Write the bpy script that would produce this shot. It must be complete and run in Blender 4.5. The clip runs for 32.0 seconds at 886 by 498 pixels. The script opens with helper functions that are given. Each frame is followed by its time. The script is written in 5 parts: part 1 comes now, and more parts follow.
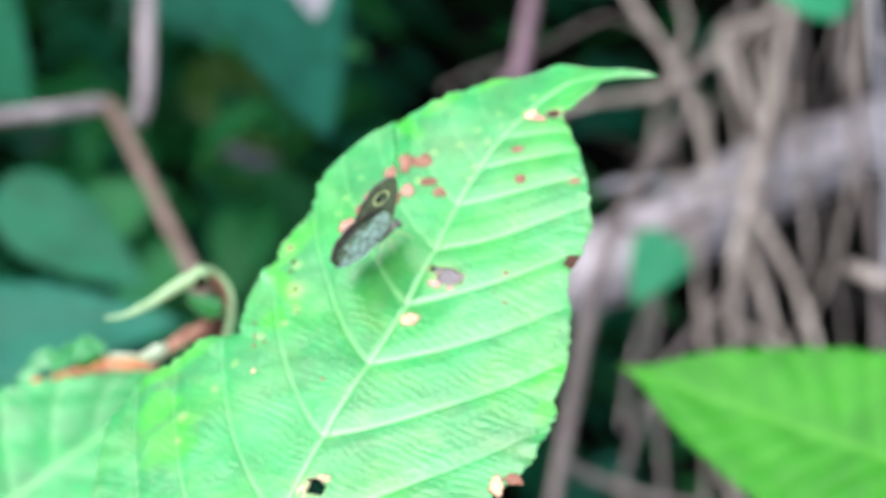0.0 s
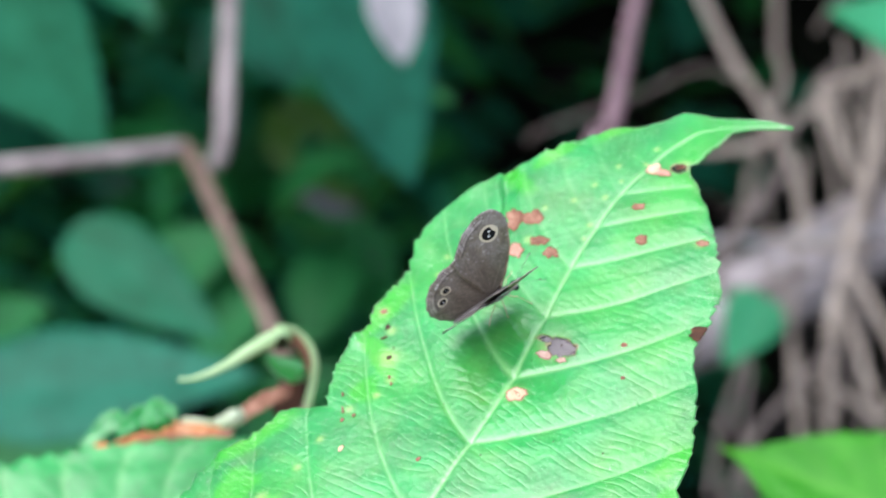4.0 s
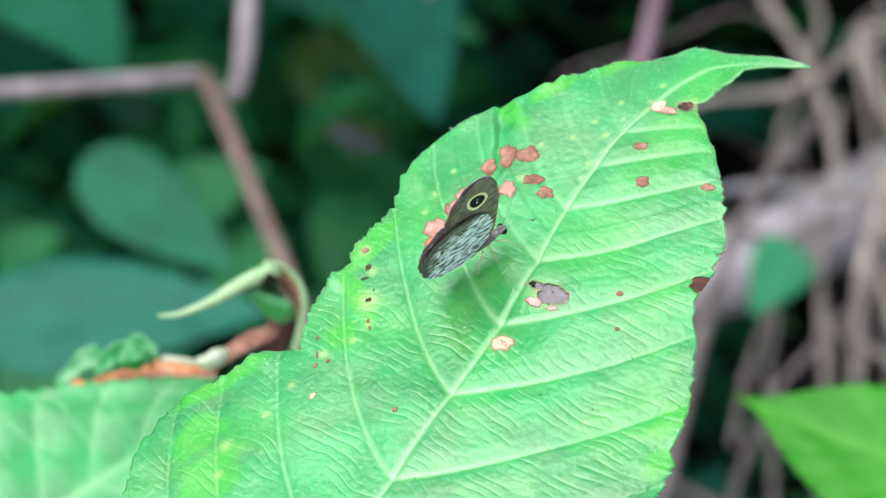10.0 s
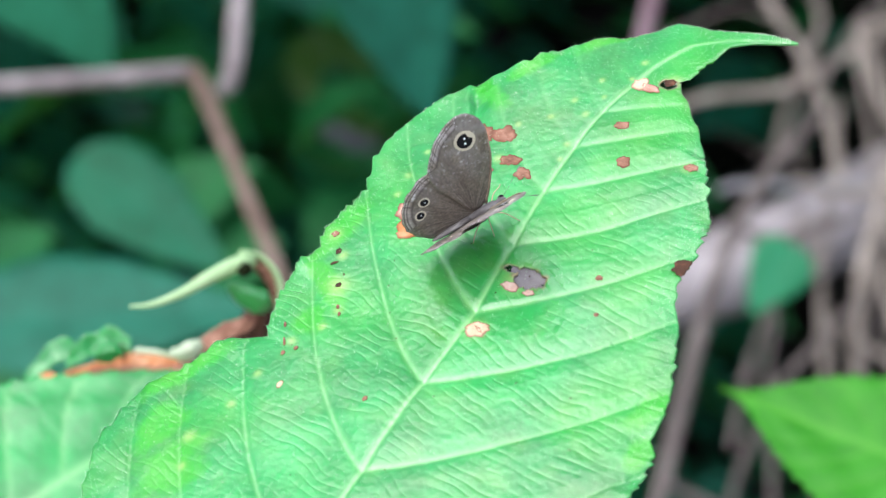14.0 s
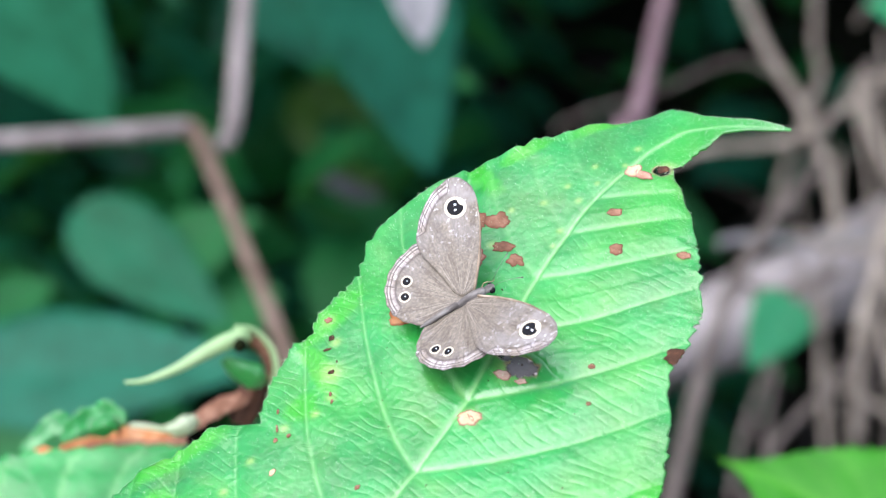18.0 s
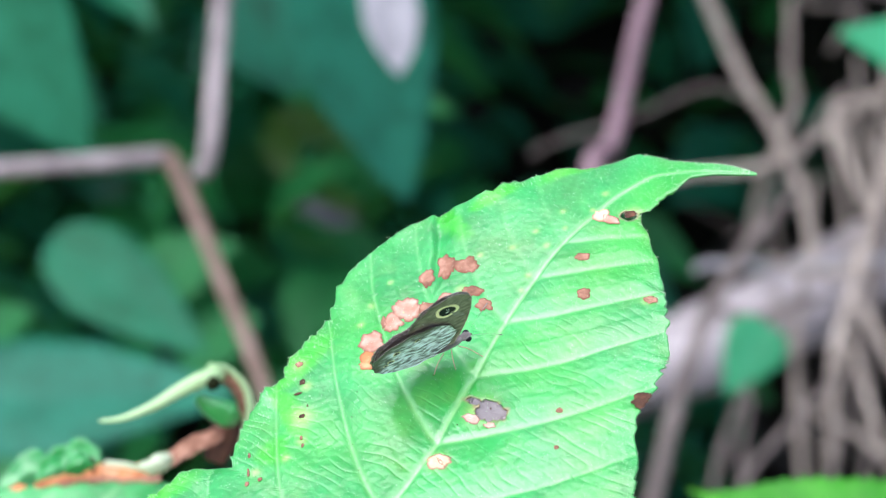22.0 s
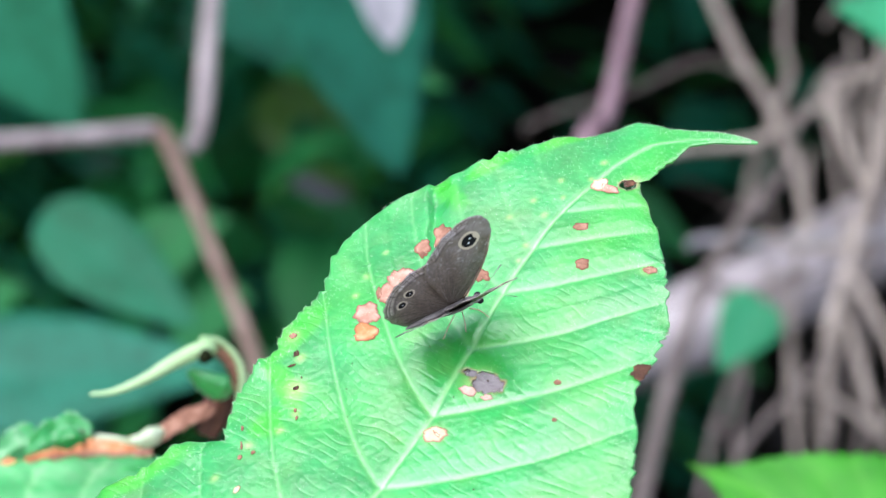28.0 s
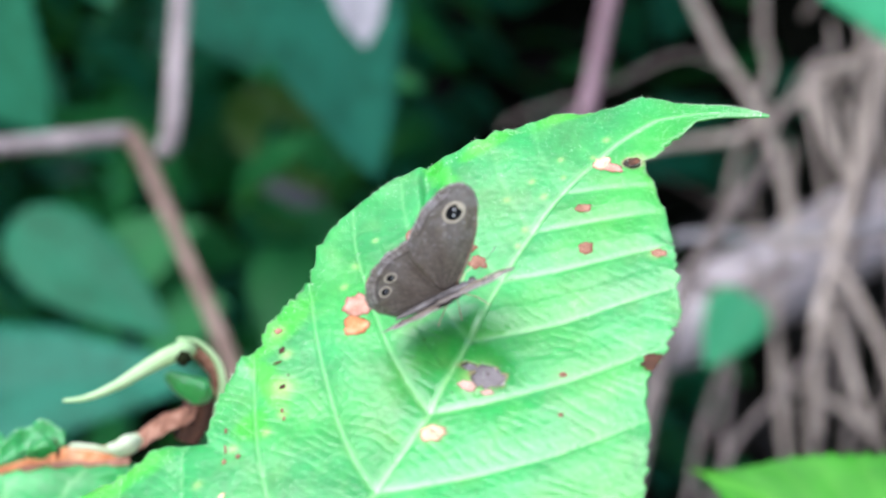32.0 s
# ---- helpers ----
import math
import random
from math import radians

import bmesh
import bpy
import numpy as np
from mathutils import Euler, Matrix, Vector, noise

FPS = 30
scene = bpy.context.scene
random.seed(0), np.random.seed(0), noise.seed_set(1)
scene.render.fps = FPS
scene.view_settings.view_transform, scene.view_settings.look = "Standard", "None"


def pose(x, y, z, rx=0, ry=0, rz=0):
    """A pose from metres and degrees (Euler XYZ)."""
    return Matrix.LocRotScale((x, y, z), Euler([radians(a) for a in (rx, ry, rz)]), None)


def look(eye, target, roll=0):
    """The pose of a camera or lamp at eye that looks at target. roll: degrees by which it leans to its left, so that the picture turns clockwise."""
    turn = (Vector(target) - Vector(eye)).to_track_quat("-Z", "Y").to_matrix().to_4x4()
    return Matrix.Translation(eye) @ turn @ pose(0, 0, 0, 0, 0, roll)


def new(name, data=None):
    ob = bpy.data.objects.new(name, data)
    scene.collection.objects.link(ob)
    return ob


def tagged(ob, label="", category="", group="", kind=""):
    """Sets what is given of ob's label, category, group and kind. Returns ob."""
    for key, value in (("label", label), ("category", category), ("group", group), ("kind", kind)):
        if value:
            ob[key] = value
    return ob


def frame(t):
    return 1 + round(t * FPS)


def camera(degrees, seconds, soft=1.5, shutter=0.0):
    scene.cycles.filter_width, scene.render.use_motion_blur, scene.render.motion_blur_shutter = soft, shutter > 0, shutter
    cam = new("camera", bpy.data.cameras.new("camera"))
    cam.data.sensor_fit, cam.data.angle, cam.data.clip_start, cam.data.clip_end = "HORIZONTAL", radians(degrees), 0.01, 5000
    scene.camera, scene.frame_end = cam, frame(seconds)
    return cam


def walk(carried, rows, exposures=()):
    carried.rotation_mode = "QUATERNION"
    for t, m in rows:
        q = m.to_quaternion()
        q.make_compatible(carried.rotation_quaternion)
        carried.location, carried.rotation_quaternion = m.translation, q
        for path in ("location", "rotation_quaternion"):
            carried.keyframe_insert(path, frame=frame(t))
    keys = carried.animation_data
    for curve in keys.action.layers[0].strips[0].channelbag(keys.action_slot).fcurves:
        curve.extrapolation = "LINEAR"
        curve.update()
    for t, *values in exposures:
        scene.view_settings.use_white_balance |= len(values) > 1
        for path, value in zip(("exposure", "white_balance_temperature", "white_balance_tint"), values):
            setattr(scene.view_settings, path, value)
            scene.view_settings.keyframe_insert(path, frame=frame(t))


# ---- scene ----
LENS = 14.0
cam = camera(LENS, 32.0, soft=1.2)
cam.data.dof.use_dof = True
cam.data.dof.focus_distance = 0.537
cam.data.dof.aperture_fstop = 29.0
# the clip's exposure drifts a little with what fills the picture
walk(cam, [
    (0, pose(0.00000, -0.60000, 1.10000, 70.000, 0.000, 0.000)),
    (0.5, pose(0.00001, -0.58996, 1.09601, 69.866, 0.070, 0.223)),
    (1, pose(-0.00152, -0.58148, 1.09150, 69.877, -0.102, 0.429)),
    (1.5, pose(-0.00160, -0.57127, 1.08689, 69.866, -0.195, 0.756)),
    (2, pose(-0.00083, -0.56228, 1.08523, 69.644, -0.330, 1.190)),
    (2.5, pose(-0.00086, -0.55421, 1.08252, 69.569, -0.227, 1.451)),
    (3, pose(-0.00183, -0.54513, 1.08013, 69.595, -0.318, 1.615)),
    (3.5, pose(-0.00349, -0.53971, 1.08076, 70.877, -0.607, 1.701)),
    (4, pose(-0.00622, -0.53717, 1.08005, 70.765, -0.706, 1.494)),
    (4.5, pose(-0.00473, -0.53649, 1.07957, 70.511, -0.737, 1.657)),
    (6.5, pose(-0.00187, -0.52521, 1.07591, 70.088, -1.353, 2.161)),
    (7, pose(-0.00145, -0.52054, 1.07388, 70.164, -1.532, 2.275)),
    (7.5, pose(-0.00122, -0.51594, 1.07283, 70.154, -1.741, 2.382)),
    (8, pose(0.00055, -0.51352, 1.07264, 70.138, -1.948, 2.651)),
    (8.5, pose(0.00115, -0.51178, 1.07449, 69.886, -2.041, 2.756)),
    (9, pose(0.00041, -0.50610, 1.06963, 69.998, -2.204, 2.719)),
    (9.5, pose(0.00085, -0.50447, 1.06753, 69.917, -2.160, 2.692)),
    (10, pose(0.00104, -0.50003, 1.06701, 69.768, -2.037, 2.624)),
    (10.5, pose(0.00104, -0.49456, 1.06528, 69.814, -2.166, 2.601)),
    (11, pose(0.00240, -0.49028, 1.06223, 70.007, -2.112, 2.640)),
    (11.5, pose(0.00253, -0.48582, 1.06015, 69.985, -2.081, 2.546)),
    (12, pose(0.00431, -0.48452, 1.05773, 69.950, -2.150, 2.640)),
    (12.5, pose(0.00621, -0.48522, 1.05641, 69.866, -2.155, 2.761)),
    (13, pose(0.00579, -0.48276, 1.05470, 69.870, -1.894, 2.628)),
    (13.5, pose(0.00538, -0.48220, 1.05603, 69.822, -1.940, 2.644)),
    (15.5, pose(0.00443, -0.47901, 1.05803, 70.081, -2.169, 2.772)),
    (16, pose(0.00100, -0.47919, 1.06006, 70.109, -2.223, 2.414)),
    (16.5, pose(0.00281, -0.47878, 1.06054, 70.295, -2.126, 2.577)),
    (17, pose(0.00485, -0.47763, 1.06253, 70.274, -2.038, 2.747)),
    (17.5, pose(0.00562, -0.47873, 1.06314, 70.412, -2.038, 2.759)),
    (18, pose(0.00627, -0.47933, 1.06368, 70.474, -2.038, 2.745)),
    (18.5, pose(0.00504, -0.47993, 1.06449, 70.447, -2.132, 2.563)),
    (19, pose(0.00403, -0.48048, 1.06437, 70.477, -2.119, 2.358)),
    (19.5, pose(0.00430, -0.48042, 1.06209, 70.737, -2.150, 2.306)),
    (20, pose(0.00499, -0.48072, 1.06734, 70.464, -2.136, 2.329)),
    (20.5, pose(0.00528, -0.48150, 1.06677, 70.775, -2.088, 2.263)),
    (21, pose(0.00555, -0.48080, 1.06665, 70.901, -2.063, 2.225)),
    (21.5, pose(0.00624, -0.48204, 1.06669, 70.988, -2.035, 2.248)),
    (22, pose(0.00771, -0.48320, 1.06919, 70.787, -2.015, 2.385)),
    (22.5, pose(0.00648, -0.48150, 1.06643, 70.988, -2.037, 2.228)),
    (23, pose(0.00512, -0.47991, 1.06716, 70.855, -2.096, 2.084)),
    (23.5, pose(0.00639, -0.48086, 1.06748, 70.851, -2.085, 2.205)),
    (24, pose(0.00627, -0.48099, 1.06816, 70.740, -2.081, 2.183)),
    (24.5, pose(0.00558, -0.47951, 1.06643, 70.767, -2.122, 2.112)),
    (25, pose(0.00695, -0.48023, 1.06521, 70.797, -2.035, 2.224)),
    (25.5, pose(0.00509, -0.48009, 1.06614, 70.567, -2.086, 2.032)),
    (27.5, pose(0.00523, -0.47792, 1.06497, 70.460, -2.252, 2.113)),
    (28, pose(0.00681, -0.47568, 1.06538, 70.426, -2.087, 2.264)),
    (28.5, pose(0.00443, -0.47133, 1.06477, 70.358, -2.240, 2.056)),
    (29, pose(0.00614, -0.46742, 1.06290, 70.422, -2.065, 2.173)),
    (29.5, pose(0.00585, -0.46391, 1.06230, 70.343, -2.100, 2.145)),
    (30, pose(0.00629, -0.46002, 1.06003, 70.410, -2.020, 2.152)),
    (30.5, pose(0.00545, -0.45607, 1.05734, 70.498, -1.957, 2.017)),
    (31, pose(0.00148, -0.45192, 1.05706, 70.300, -2.088, 1.597)),
    (31.5, pose(0.00155, -0.44798, 1.05466, 70.338, -1.764, 1.494)),
    (32, pose(0.00312, -0.44448, 1.05095, 70.578, -1.153, 1.466)),
], [(0, 1.68, 6300, 16), (2, 1.55, 6300, 16), (4, 1.5, 6300, 16), (9, 1.43, 6300, 15), (18, 1.45, 6300, 15), (20, 1.52, 6250, 16), (22.5, 1.68, 6150, 18), (32, 1.68, 6150, 18)])

# ---- light: a bright veiled sky, with a soft sun high on the viewer's side ----
SUN_UP, SUN_TURN = 60.0, 222.0
world = bpy.data.worlds.new("sky")
scene.world = world
world.use_nodes = True
sky = world.node_tree.nodes.new("ShaderNodeTexSky")
sky.sky_type, sky.sun_disc = "NISHITA", False
sky.sun_elevation, sky.sun_rotation = radians(SUN_UP), radians(SUN_TURN)
sky.air_density, sky.dust_density = 1.0, 2.0
backing = world.node_tree.nodes["Background"]
backing.inputs["Strength"].default_value = 0.15
veil = world.node_tree.nodes.new("ShaderNodeHueSaturation")  # a thin, even cloud cover takes the blue out
veil.inputs["Saturation"].default_value = 0.72
world.node_tree.links.new(sky.outputs["Color"], veil.inputs["Color"])
world.node_tree.links.new(veil.outputs["Color"], backing.inputs["Color"])
lamp = bpy.data.lights.new("sun", "SUN")
lamp.energy, lamp.angle, lamp.color = 1.8, radians(75), (1.0, 0.98, 0.95)
sun = new("sun", lamp)
toward = Vector((math.sin(radians(SUN_TURN)) * math.cos(radians(SUN_UP)),
                 math.cos(radians(SUN_TURN)) * math.cos(radians(SUN_UP)), math.sin(radians(SUN_UP))))
sun.matrix_world = look(toward * 8, (0, 0, 0))


# ---- materials ----
def shader(name, rough=0.6, spec=0.5):
    m = bpy.data.materials.new(name)
    m.use_nodes = True
    b = m.node_tree.nodes["Principled BSDF"]
    b.inputs["Roughness"].default_value = rough
    b.inputs["Specular IOR Level"].default_value = spec
    return m, m.node_tree.nodes, m.node_tree.links, b


def noise_node(nodes, links, scale, detail=4.0, stretch=None, space="Object"):
    co = nodes.new("ShaderNodeTexCoord")
    n = nodes.new("ShaderNodeTexNoise")
    n.inputs["Scale"].default_value, n.inputs["Detail"].default_value = scale, detail
    if stretch:
        mp = nodes.new("ShaderNodeMapping")
        mp.inputs["Scale"].default_value = stretch
        links.new(co.outputs[space], mp.inputs["Vector"])
        links.new(mp.outputs["Vector"], n.inputs["Vector"])
    else:
        links.new(co.outputs[space], n.inputs["Vector"])
    return n.outputs["Fac"]


def ramp(nodes, links, value, stops):
    r = nodes.new("ShaderNodeValToRGB")
    while len(r.color_ramp.elements) < len(stops):
        r.color_ramp.elements.new(0.5)
    for e, (p, c) in zip(r.color_ramp.elements, stops):
        e.position, e.color = p, (*c, 1)
    links.new(value, r.inputs["Fac"])
    return r.outputs["Color"]


def mixed(nodes, links, factor, a, b, how="MIX"):
    m = nodes.new("ShaderNodeMix")
    m.data_type, m.blend_type = "RGBA", how
    for sock, v in ((m.inputs["Factor"], factor), (m.inputs["A"], a), (m.inputs["B"], b)):
        if isinstance(v, (tuple, list)):
            sock.default_value = (*v, 1)
        elif isinstance(v, (int, float)):
            sock.default_value = v
        else:
            links.new(v, sock)
    return m.outputs["Result"]


def attr(nodes, name):
    a = nodes.new("ShaderNodeAttribute")
    a.attribute_name = name
    return a.outputs["Fac"]


def figured(nodes, links, op, a, b=None, clamp=False):
    n = nodes.new("ShaderNodeMath")
    n.operation, n.use_clamp = op, clamp
    for k, v in enumerate((a, b)):
        if isinstance(v, (int, float)):
            n.inputs[k].default_value = v
        elif v is not None:
            links.new(v, n.inputs[k])
    return n.outputs[0]


def bumped(nodes, links, b, height, strength, distance):
    bp = nodes.new("ShaderNodeBump")
    bp.inputs["Strength"].default_value, bp.inputs["Distance"].default_value = strength, distance
    links.new(height, bp.inputs["Height"])
    links.new(bp.outputs["Normal"], b.inputs["Normal"])


def leaf_material(name, deep, light, vein, pale=(0.45, 0.55, 0.2), through_light=0.25, rough=0.42, grain=900, cells=0, spec=0.4, bloom=0.0, rungs=0.0):
    """Leaf green with paler veins and yellowed places, both carried by the mesh, and light that passes through. rungs: how far the cross veins stand out."""
    m, nodes, links, b = shader(name, rough, spec)
    big = noise_node(nodes, links, 45, 3)
    fine = noise_node(nodes, links, grain, 3)
    col = ramp(nodes, links, big, [(0.36, deep), (0.64, light)])
    col = mixed(nodes, links, 0.4, col, ramp(nodes, links, noise_node(nodes, links, 150, 3), [(0.38, deep), (0.62, light)]))
    col = mixed(nodes, links, 0.25, col, ramp(nodes, links, fine, [(0.3, deep), (0.75, light)]))
    col = mixed(nodes, links, attr(nodes, "lush"), col, (deep[0] * 2 + 0.008, light[1] * 0.88, deep[2] * 0.3))
    height = fine
    if rungs:
        # thin cross veins at every whole count of the mesh's own ladder
        turn = figured(nodes, links, "ABSOLUTE", figured(nodes, links, "SINE", figured(nodes, links, "MULTIPLY", attr(nodes, "run"), math.pi)))
        line = figured(nodes, links, "SUBTRACT", 1.0, figured(nodes, links, "MULTIPLY", turn, 1.8), True)
        line = figured(nodes, links, "MULTIPLY", line, attr(nodes, "rung"))
        col = mixed(nodes, links, figured(nodes, links, "MULTIPLY", line, rungs), col, vein)
        height = figured(nodes, links, "SUBTRACT", fine, figured(nodes, links, "MULTIPLY", line, 0.55))
    col = mixed(nodes, links, attr(nodes, "vein"), col, vein)
    col = mixed(nodes, links, attr(nodes, "pale"), col, pale)
    col = mixed(nodes, links, attr(nodes, "scar"), col, (0.3, 0.17, 0.1))
    links.new(col, b.inputs["Base Color"])
    # a fine down of hairs lies like bloom on the blade
    b.inputs["Sheen Weight"].default_value, b.inputs["Sheen Roughness"].default_value = bloom, 0.45
    b.inputs["Sheen Tint"].default_value = (0.8, 0.94, 1.0, 1)
    if cells:
        co = nodes.new("ShaderNodeTexCoord")
        v = nodes.new("ShaderNodeTexVoronoi")
        v.inputs["Scale"].default_value = cells
        links.new(co.outputs["Object"], v.inputs["Vector"])
        height = figured(nodes, links, "SUBTRACT", height, figured(nodes, links, "MULTIPLY", v.outputs["Distance"], 0.5))
    bumped(nodes, links, b, height, 0.5 if rungs else 0.35, 0.0002)
    t = nodes.new("ShaderNodeBsdfTranslucent")
    links.new(mixed(nodes, links, 0.5, col, (0.13, 0.45, 0.04)), t.inputs["Color"])
    mx = nodes.new("ShaderNodeMixShader")
    mx.inputs[0].default_value = through_light
    out = nodes["Material Output"]
    links.new(b.outputs[0], mx.inputs[1])
    links.new(t.outputs[0], mx.inputs[2])
    links.new(mx.outputs[0], out.inputs["Surface"])
    return m


def mottled(name, stops, scale, rough=0.8, stretch=None, bump=0.4, distance=0.001, spec=0.3, rimmed=False):
    m, nodes, links, b = shader(name, rough, spec)
    n = noise_node(nodes, links, scale, 6, stretch)
    big = noise_node(nodes, links, scale * 0.13, 3)
    col = ramp(nodes, links, n, stops)
    col = mixed(nodes, links, big, col, mixed(nodes, links, 1.0, col, (0.72, 0.7, 0.68), "MULTIPLY"))
    if rimmed:
        col = mixed(nodes, links, ramp(nodes, links, attr(nodes, "rim"), [(0.72, (0, 0, 0)), (0.97, (0.75, 0.75, 0.75))]), col, (0.10, 0.035, 0.018))
    links.new(col, b.inputs["Base Color"])
    bumped(nodes, links, b, n, bump, distance)
    return m


FRESH = leaf_material("fresh_leaf", (0.004, 0.15, 0.018), (0.018, 0.36, 0.07), (0.24, 0.54, 0.2), (0.36, 0.52, 0.14), cells=900, rough=0.31, spec=0.85, bloom=0.12, rungs=0.12)
YOUNG = leaf_material("young_leaf", (0.012, 0.13, 0.004), (0.03, 0.22, 0.01), (0.09, 0.31, 0.035), through_light=0.2, spec=0.15)
# leaf green darkened in its own colour for places deep in shade
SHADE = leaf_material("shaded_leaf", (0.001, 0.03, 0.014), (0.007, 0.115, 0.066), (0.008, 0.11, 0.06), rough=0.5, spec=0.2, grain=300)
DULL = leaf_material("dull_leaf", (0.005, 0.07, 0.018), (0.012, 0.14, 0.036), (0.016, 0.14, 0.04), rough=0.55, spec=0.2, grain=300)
MINT = leaf_material("mint_leaf", (0.004, 0.07, 0.028), (0.015, 0.165, 0.082), (0.015, 0.15, 0.075), rough=0.5, spec=0.2, grain=300)
# bluish teal puts the sky's sheen into the leaf colour
SHEEN_TEAL = leaf_material("sheen_teal_leaf", (0.004, 0.065, 0.036), (0.012, 0.145, 0.088), (0.012, 0.13, 0.08), rough=0.5, spec=0.18, grain=300)
SPRIG = leaf_material("sprig_leaf", (0.01, 0.15, 0.06), (0.03, 0.27, 0.12), (0.04, 0.28, 0.13), rough=0.5, spec=0.25, grain=300)
OLIVE = leaf_material("olive_leaf", (0.03, 0.11, 0.012), (0.06, 0.15, 0.016), (0.07, 0.15, 0.03), grain=300)
CURLED = leaf_material("curled_leaf", (0.27, 0.44, 0.2), (0.4, 0.56, 0.3), (0.45, 0.6, 0.34), through_light=0.2)
FOLD = leaf_material("bleached_leaf", (0.36, 0.46, 0.28), (0.55, 0.6, 0.45), (0.5, 0.56, 0.4))
DRY = mottled("dry_patch", [(0.25, (0.11, 0.05, 0.032)), (0.5, (0.22, 0.11, 0.07)), (0.75, (0.36, 0.21, 0.15))], 520, 0.85, None, 0.7, 0.0003, 0.2, True)
SALMON = mottled("salmon_patch", [(0.25, (0.24, 0.12, 0.08)), (0.5, (0.38, 0.215, 0.155)), (0.75, (0.54, 0.35, 0.275))], 480, 0.85, None, 0.7, 0.0003, 0.2, True)
# near-black that paints the shade inside the rolled leaf
HOLLOW_SHADE = mottled("painted_hollow_shade", [(0.3, (0.003, 0.006, 0.002)), (0.7, (0.012, 0.016, 0.006))], 300, 0.95, None, 0.4, 0.001, 0.05)
ORANGE = mottled("orange_patch", [(0.25, (0.22, 0.075, 0.025)), (0.5, (0.42, 0.17, 0.065)), (0.75, (0.6, 0.34, 0.19))], 420, 0.8, None, 0.6, 0.0003, 0.2, True)
TAN = mottled("tan_patch", [(0.25, (0.38, 0.24, 0.13)), (0.6, (0.56, 0.42, 0.28)), (0.85, (0.7, 0.58, 0.42))], 420, 0.85, None, 0.6, 0.0003, 0.2, True)
FLESH = mottled("pink_dry_patch", [(0.25, (0.30, 0.19, 0.14)), (0.55, (0.5, 0.34, 0.27)), (0.8, (0.64, 0.48, 0.41))], 520, 0.85, None, 0.7, 0.0003, 0.2, True)
CHAR = mottled("rotten_edge", [(0.3, (0.015, 0.008, 0.005)), (0.6, (0.06, 0.025, 0.012)), (0.85, (0.22, 0.1, 0.05))], 600, 0.9, None, 0.8, 0.0004)
TWIG = mottled("pinkish_twig_bark", [(0.25, (0.115, 0.1, 0.1)), (0.55, (0.21, 0.188, 0.188)), (0.8, (0.33, 0.305, 0.3))], 90, 0.8, (1, 1, 0.25))
RUST = mottled("brown_twig_bark", [(0.25, (0.085, 0.055, 0.042)), (0.55, (0.15, 0.107, 0.085)), (0.8, (0.24, 0.19, 0.16))], 90, 0.8, (1, 1, 0.25))
MAUVE = mottled("mauve_stem", [(0.25, (0.11, 0.068, 0.08)), (0.55, (0.18, 0.12, 0.14)), (0.8, (0.25, 0.18, 0.2))], 70, 0.6, (1, 1, 0.2))
ROOT = mottled("brown_root_bark", [(0.25, (0.06, 0.05, 0.045)), (0.55, (0.125, 0.108, 0.098)), (0.8, (0.24, 0.215, 0.2))], 80, 0.85, (1, 1, 0.25), 0.7)
VINE = mottled("dead_vine", [(0.25, (0.125, 0.107, 0.09)), (0.55, (0.255, 0.225, 0.192)), (0.8, (0.46, 0.42, 0.37))], 80, 0.85, (1, 1, 0.25), 0.7)
GREY = mottled("weathered_wood", [(0.25, (0.17, 0.155, 0.158)), (0.55, (0.33, 0.306, 0.312)), (0.8, (0.52, 0.49, 0.5))], 30, 0.85, (1, 0.3, 1), 0.7)
PALE = mottled("pale_dead_leaf", [(0.25, (0.16, 0.165, 0.175)), (0.6, (0.24, 0.245, 0.26)), (0.85, (0.34, 0.345, 0.365))], 60, 0.8)
HAIR = mottled("pale_hair", [(0.3, (0.4, 0.62, 0.38)), (0.7, (0.6, 0.78, 0.55))], 200, 0.5, None, 0.1, 0.0001)
MEMBRANE = mottled("grey_dead_leaf", [(0.25, (0.12, 0.105, 0.1)), (0.55, (0.19, 0.175, 0.175)), (0.8, (0.26, 0.24, 0.24))], 300, 0.8, None, 0.5, 0.0003)
DIM = mottled("dull_grey_leaf", [(0.3, (0.05, 0.055, 0.062)), (0.7, (0.09, 0.095, 0.105))], 60, 0.8)
def ground_material():
    m, nodes, links, b = shader("earth_painted_shade", 0.95, 0.05)
    n = noise_node(nodes, links, 14, 6)
    # pale earth on the unseen near side, added to bounce light up
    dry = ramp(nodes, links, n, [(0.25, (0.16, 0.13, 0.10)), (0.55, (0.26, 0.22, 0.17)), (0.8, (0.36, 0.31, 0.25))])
    # near-black tone that paints the bank's shade into the earth
    shade_tone = ramp(nodes, links, n, [(0.25, (0.0014, 0.0017, 0.001)), (0.55, (0.0036, 0.0042, 0.0025)), (0.8, (0.01, 0.0105, 0.0066))])
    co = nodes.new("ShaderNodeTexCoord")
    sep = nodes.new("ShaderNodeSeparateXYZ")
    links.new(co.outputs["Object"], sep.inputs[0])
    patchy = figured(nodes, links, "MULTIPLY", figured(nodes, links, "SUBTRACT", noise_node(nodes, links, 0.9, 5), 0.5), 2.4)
    # the painted shade sets in raggedly towards the bank
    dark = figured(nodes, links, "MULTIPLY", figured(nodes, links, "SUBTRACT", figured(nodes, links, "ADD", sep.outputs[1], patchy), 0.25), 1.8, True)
    links.new(mixed(nodes, links, dark, dry, shade_tone), b.inputs["Base Color"])
    bumped(nodes, links, b, n, 1.0, 0.01)
    return m


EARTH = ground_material()
